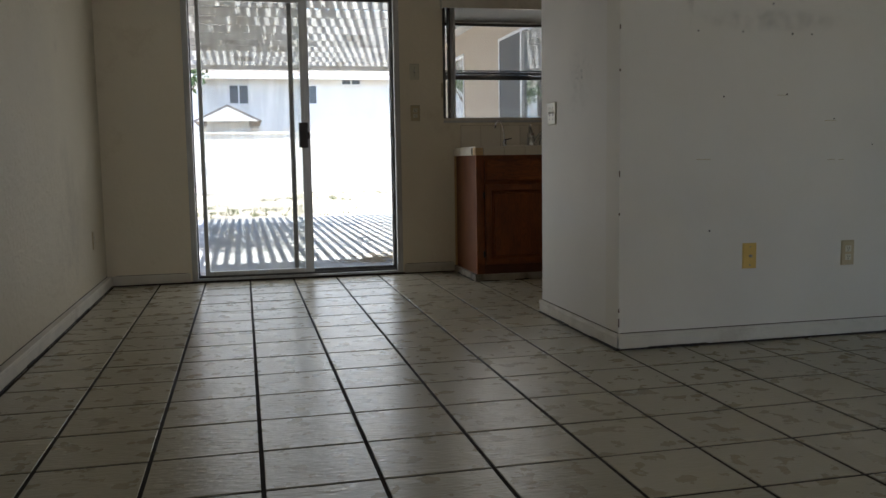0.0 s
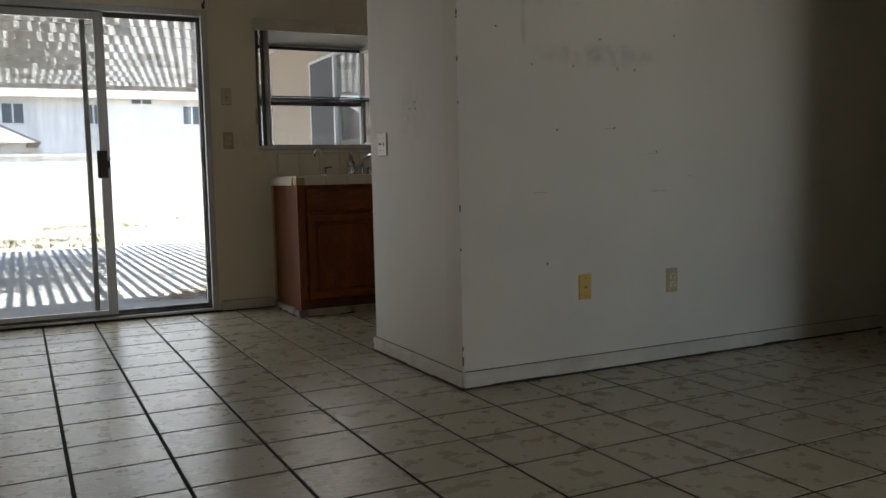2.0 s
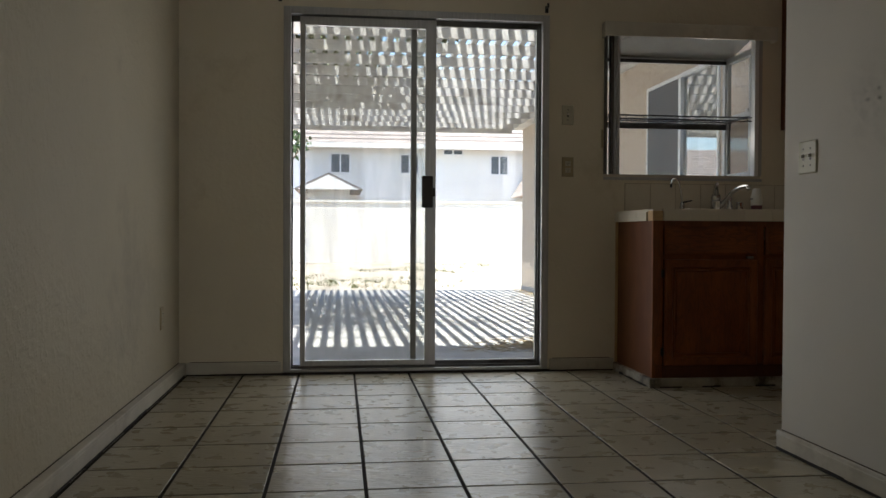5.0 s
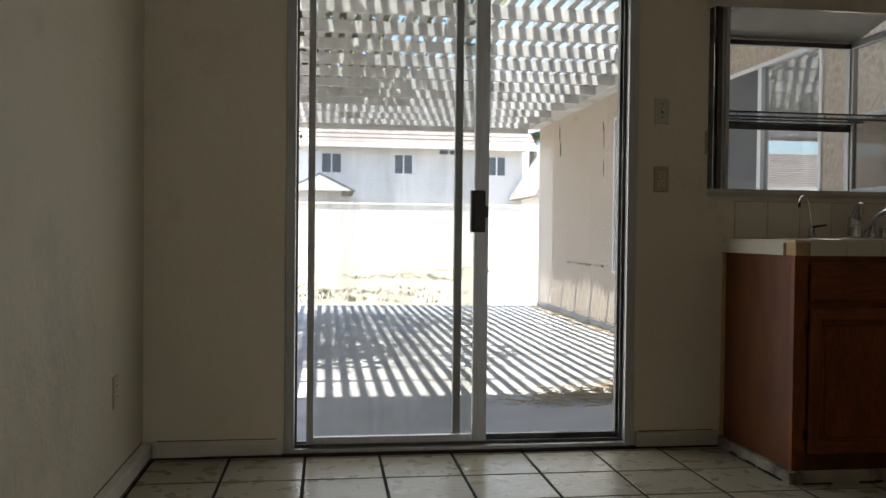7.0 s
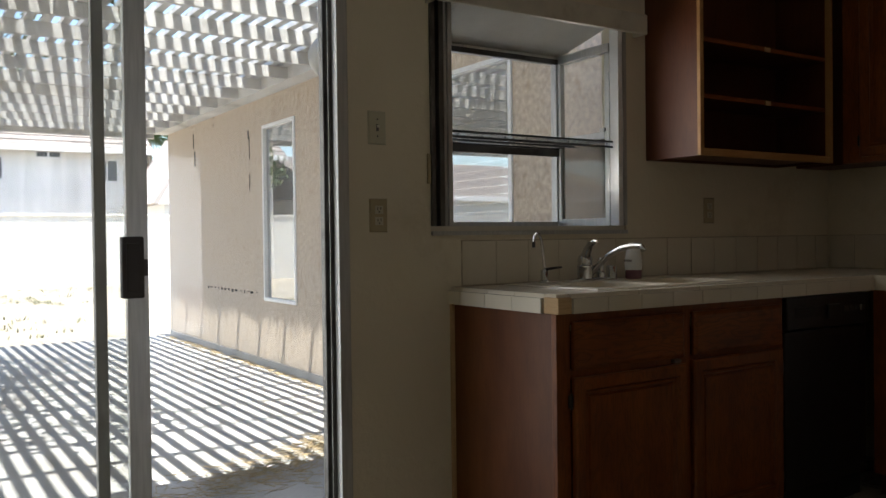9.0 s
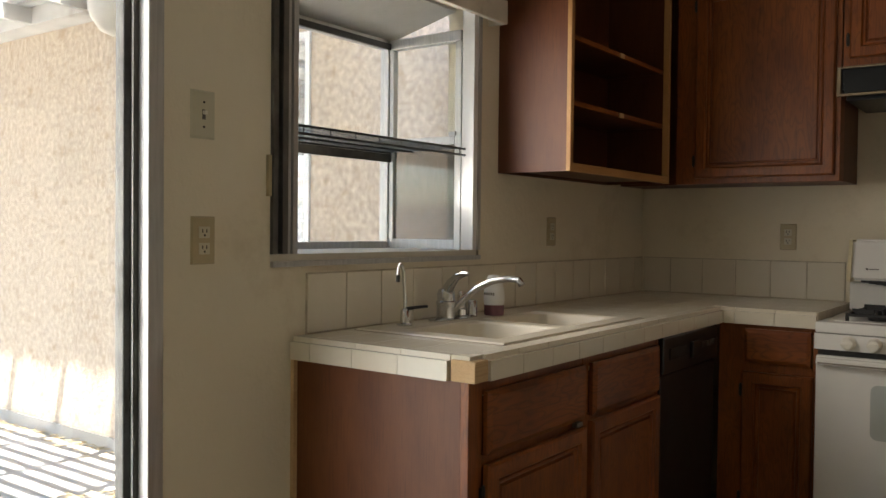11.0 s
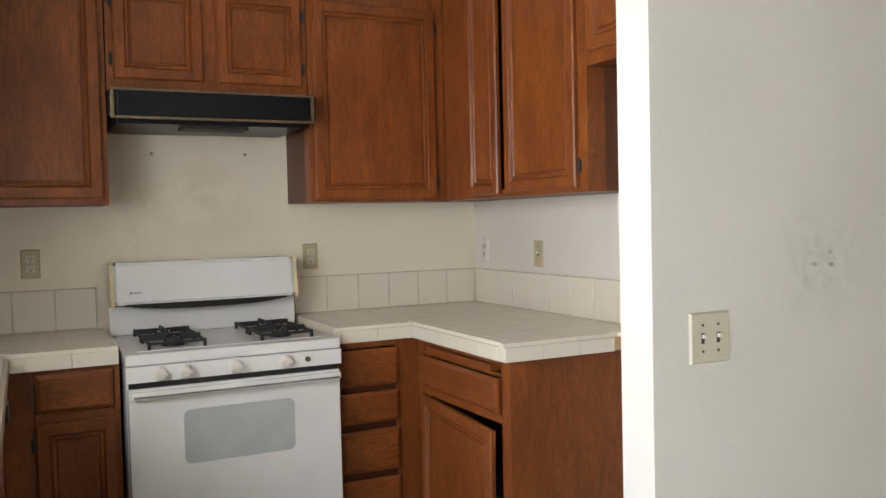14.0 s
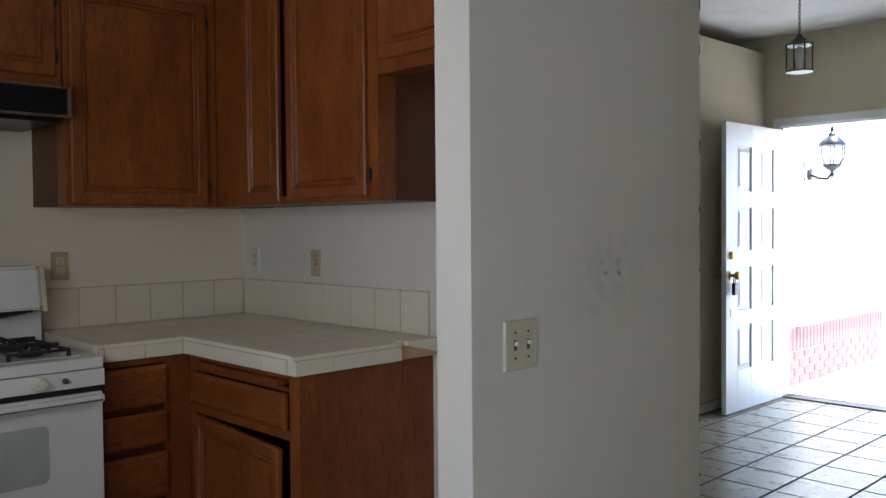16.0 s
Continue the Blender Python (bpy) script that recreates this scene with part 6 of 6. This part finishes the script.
for c, r in (((0.5, -0.2, 3.6), 0.7), ((-0.3, 0.1, 4.4), 1.0), ((-1.1, 0.2, 3.9), 0.9), ((-0.7, -0.2, 2.9), 0.7), ((-1.7, 0.4, 3.2), 0.8)):
    leafy(bm, Vector(c) + Vector((TX, TY, 0)), r, r * 0.75, 330, rnd, 0.05, 0.13)
part("crown", bm, M_GREEN, tr)

pm = thing("palm_tree", (9.0, 38, -0.13), "tall palm with drooping green fronds", "palm")
bm = bmesh.new()
tube(bm, [(9.0, 38, -0.13), (9.02, 38, 2.5), (8.98, 38, 5.3)], [0.26, 0.2, 0.16])
part("trunk", bm, M_BARK, pm)
bm = bmesh.new()
for q in range(26):
    a, up = rnd.uniform(0, 6.3), rnd.uniform(-0.3, 0.9)
    d = Vector((math.cos(a), math.sin(a), up)).normalized()
    p0 = Vector((8.98, 38, 5.3))
    pts = [p0 + d * t + Vector((0, 0, -0.32 * t * t)) for t in (0.2, 0.7, 1.2, 1.7, 2.2)]
    side = d.cross(Vector((0, 0, 1))).normalized()
    for i in range(4):
        for t in (0.0, 0.25, 0.5, 0.75):
            c = pts[i].lerp(pts[i + 1], t)
            for s in (-1, 1):
                tip = c + side * s * 0.5 * (1 - 0.18 * i) + d * 0.22 + Vector((0, 0, -0.2))
                bm.faces.new([bm.verts.new(v) for v in (c, c + d * 0.06, tip)])
part("fronds", bm, M_GREEN, pm)

# ---- front porch ----
slab_plane("porch", 1.0, 3.47, -9, YF - 0.12, -0.03, M_CONC, "sunlit pale concrete porch walk", "porch")
setting("front_eave", [(-2, 3.45, YF - 0.75, YF - 0.12, 2.56, 2.66)], M_PERG, "painted roof overhang above the front door", "eave")
gw = setting("garage_wall", [(3.47, 3.6, -9, YF - 0.12, -0.13, 2.75)], M_STUCCOW, "white garage side wall with lap siding on top", "wall")
for z in (1.95, 2.08, 2.21, 2.34, 2.47):
    boxes("siding", [(3.452, 3.47, -9, YF - 0.13, z, z + 0.118)], M_DOORP, gw, "", 0.006)
bk = thing("brick_wainscot", (3.44, -4.6, -0.03), "red brick planter wall with a soldier course on top", "brick wall")
boxes("mortar", [(3.4, 3.468, -5.8, YF - 0.13, -0.03, 0.47)], M_MORTAR, bk)
BR0 = bmesh.new()
box(BR0, -0.018, 0.0, -0.1, 0.1, -0.03, 0.03, 0.003)
bme = bpy.data.meshes.new("brick")
BR0.to_mesh(bme)
BR0.free()
bme.materials.append(M_BRICK)
BS0 = bmesh.new()
box(BS0, -0.018, 0.0, -0.031, 0.031, -0.1, 0.1, 0.003)
bms = bpy.data.meshes.new("brick")
BS0.to_mesh(bms)
BS0.free()
bms.materials.append(M_BRICK)
for r in range(4):
    y = YF - 0.24 - (0.105 if r % 2 else 0)
    while y > -5.72:
        o = new("brick", bme)
        o.parent = bk
        o.location = Vector((3.4 + 0.008, y, 0.01 + r * 0.072)) - BASES[bk.name]
        y -= 0.212
y = YF - 0.17
while y > -5.75:
    o = new("brick", bms)
    o.parent = bk
    o.location = Vector((3.4 + 0.008, y, 0.37)) - BASES[bk.name]
    y -= 0.072
cl = thing("coach_lantern", (3.45, -4.05, 1.78), "black coach lantern with curved glass on the wall", "wall lamp")
bm = bmesh.new()
box(bm, 3.445, 3.452, -4.12, -3.98, 1.7, 1.9, 0.003)
part("mount_plate", bm, M_DOORP, cl, "white mounting block")
bm = bmesh.new()
lathe(bm, [(0.06, 0), (0.055, 0.01), (0.02, 0.02)], (0, 0, 0), 16)
bmesh.ops.transform(bm, matrix=Matrix.Translation((3.445, -4.05, 1.8)) @ Matrix.Rotation(radians(-90), 4, "Y"), verts=bm.verts[:])
tube(bm, [(3.44, -4.05, 1.8), (3.37, -4.05, 1.76), (3.29, -4.05, 1.75), (3.25, -4.05, 1.8)], 0.012)
lathe(bm, [(0.004, -0.1), (0.02, -0.08), (0.012, -0.05), (0.05, -0.02), (0.075, 0.0), (0.07, 0.015)], (3.25, -4.05, 1.86), 16)
lathe(bm, [(0.115, 0), (0.11, 0.02), (0.06, 0.07), (0.03, 0.085), (0.03, 0.1), (0.012, 0.12), (0.016, 0.14), (0.003, 0.17)], (3.25, -4.05, 2.04), 16)
for t in range(6):
    a = t * math.pi / 3
    tube(bm, [(3.25 + r * math.cos(a), -4.05 + r * math.sin(a), z) for r, z in ((0.07, 1.87), (0.1, 1.93), (0.108, 1.98), (0.1, 2.05))], 0.005, 6)
part("cage", bm, M_BLACK, cl, "", True)
bm = bmesh.new()
lathe(bm, [(0.066, 0), (0.095, 0.06), (0.102, 0.11), (0.094, 0.17)], (3.25, -4.05, 1.875), 16)
part("glass", bm, M_GLASS, cl, "", True).visible_shadow = False


# ---- floor tiles ----
fl = bpy.data.objects["floor_bed"]
g = 0.0063
bm = bmesh.new()
box(bm, g, TP - g, g, TP - g, -0.009, 0.0)
bmesh.ops.bevel(bm, geom=[e for e in bm.edges if all(v.co.z > -0.001 for v in e.verts)], offset=0.0012, segments=1, affect="EDGES")
tme = bpy.data.meshes.new("tile")
bm.to_mesh(tme)
bm.free()
tme.materials.append(M_TILE)
rest = bmesh.new()
rnd = random.Random(6)
count = 0
cells = sorted(((i, j) for i in range(-4, 15) for j in range(-10, 14)), key=lambda c: abs(c[0] * TP - 0.9) + 0.7 * abs(c[1] * TP - 1.0))
for i, j in cells:
    x, y = i * TP, j * TP
    if count < 300 and XW - 0.2 < x < 3.4:
        o = new("tile", tme)
        o.parent = fl
        o.location = (x, y, rnd.uniform(-0.0008, 0.0))
        o.rotation_euler = (rnd.uniform(-0.0012, 0.0012), rnd.uniform(-0.0012, 0.0012), 0)
        count += 1
    elif XW - 0.3 < x < 4.45 and YF - 0.3 < y < YN:
        x1, y1 = min(x + TP - g, 4.48), min(y + TP - g, YN + 0.1)
        box(rest, max(x + g, XW - 0.1), x1, max(y + g, YF - 0.1), y1, -0.009, 0.0)
ob = part("outer_tiles", rest, M_TILE, fl, "glazed beige floor tiles")
ob["kind"] = "stuff"
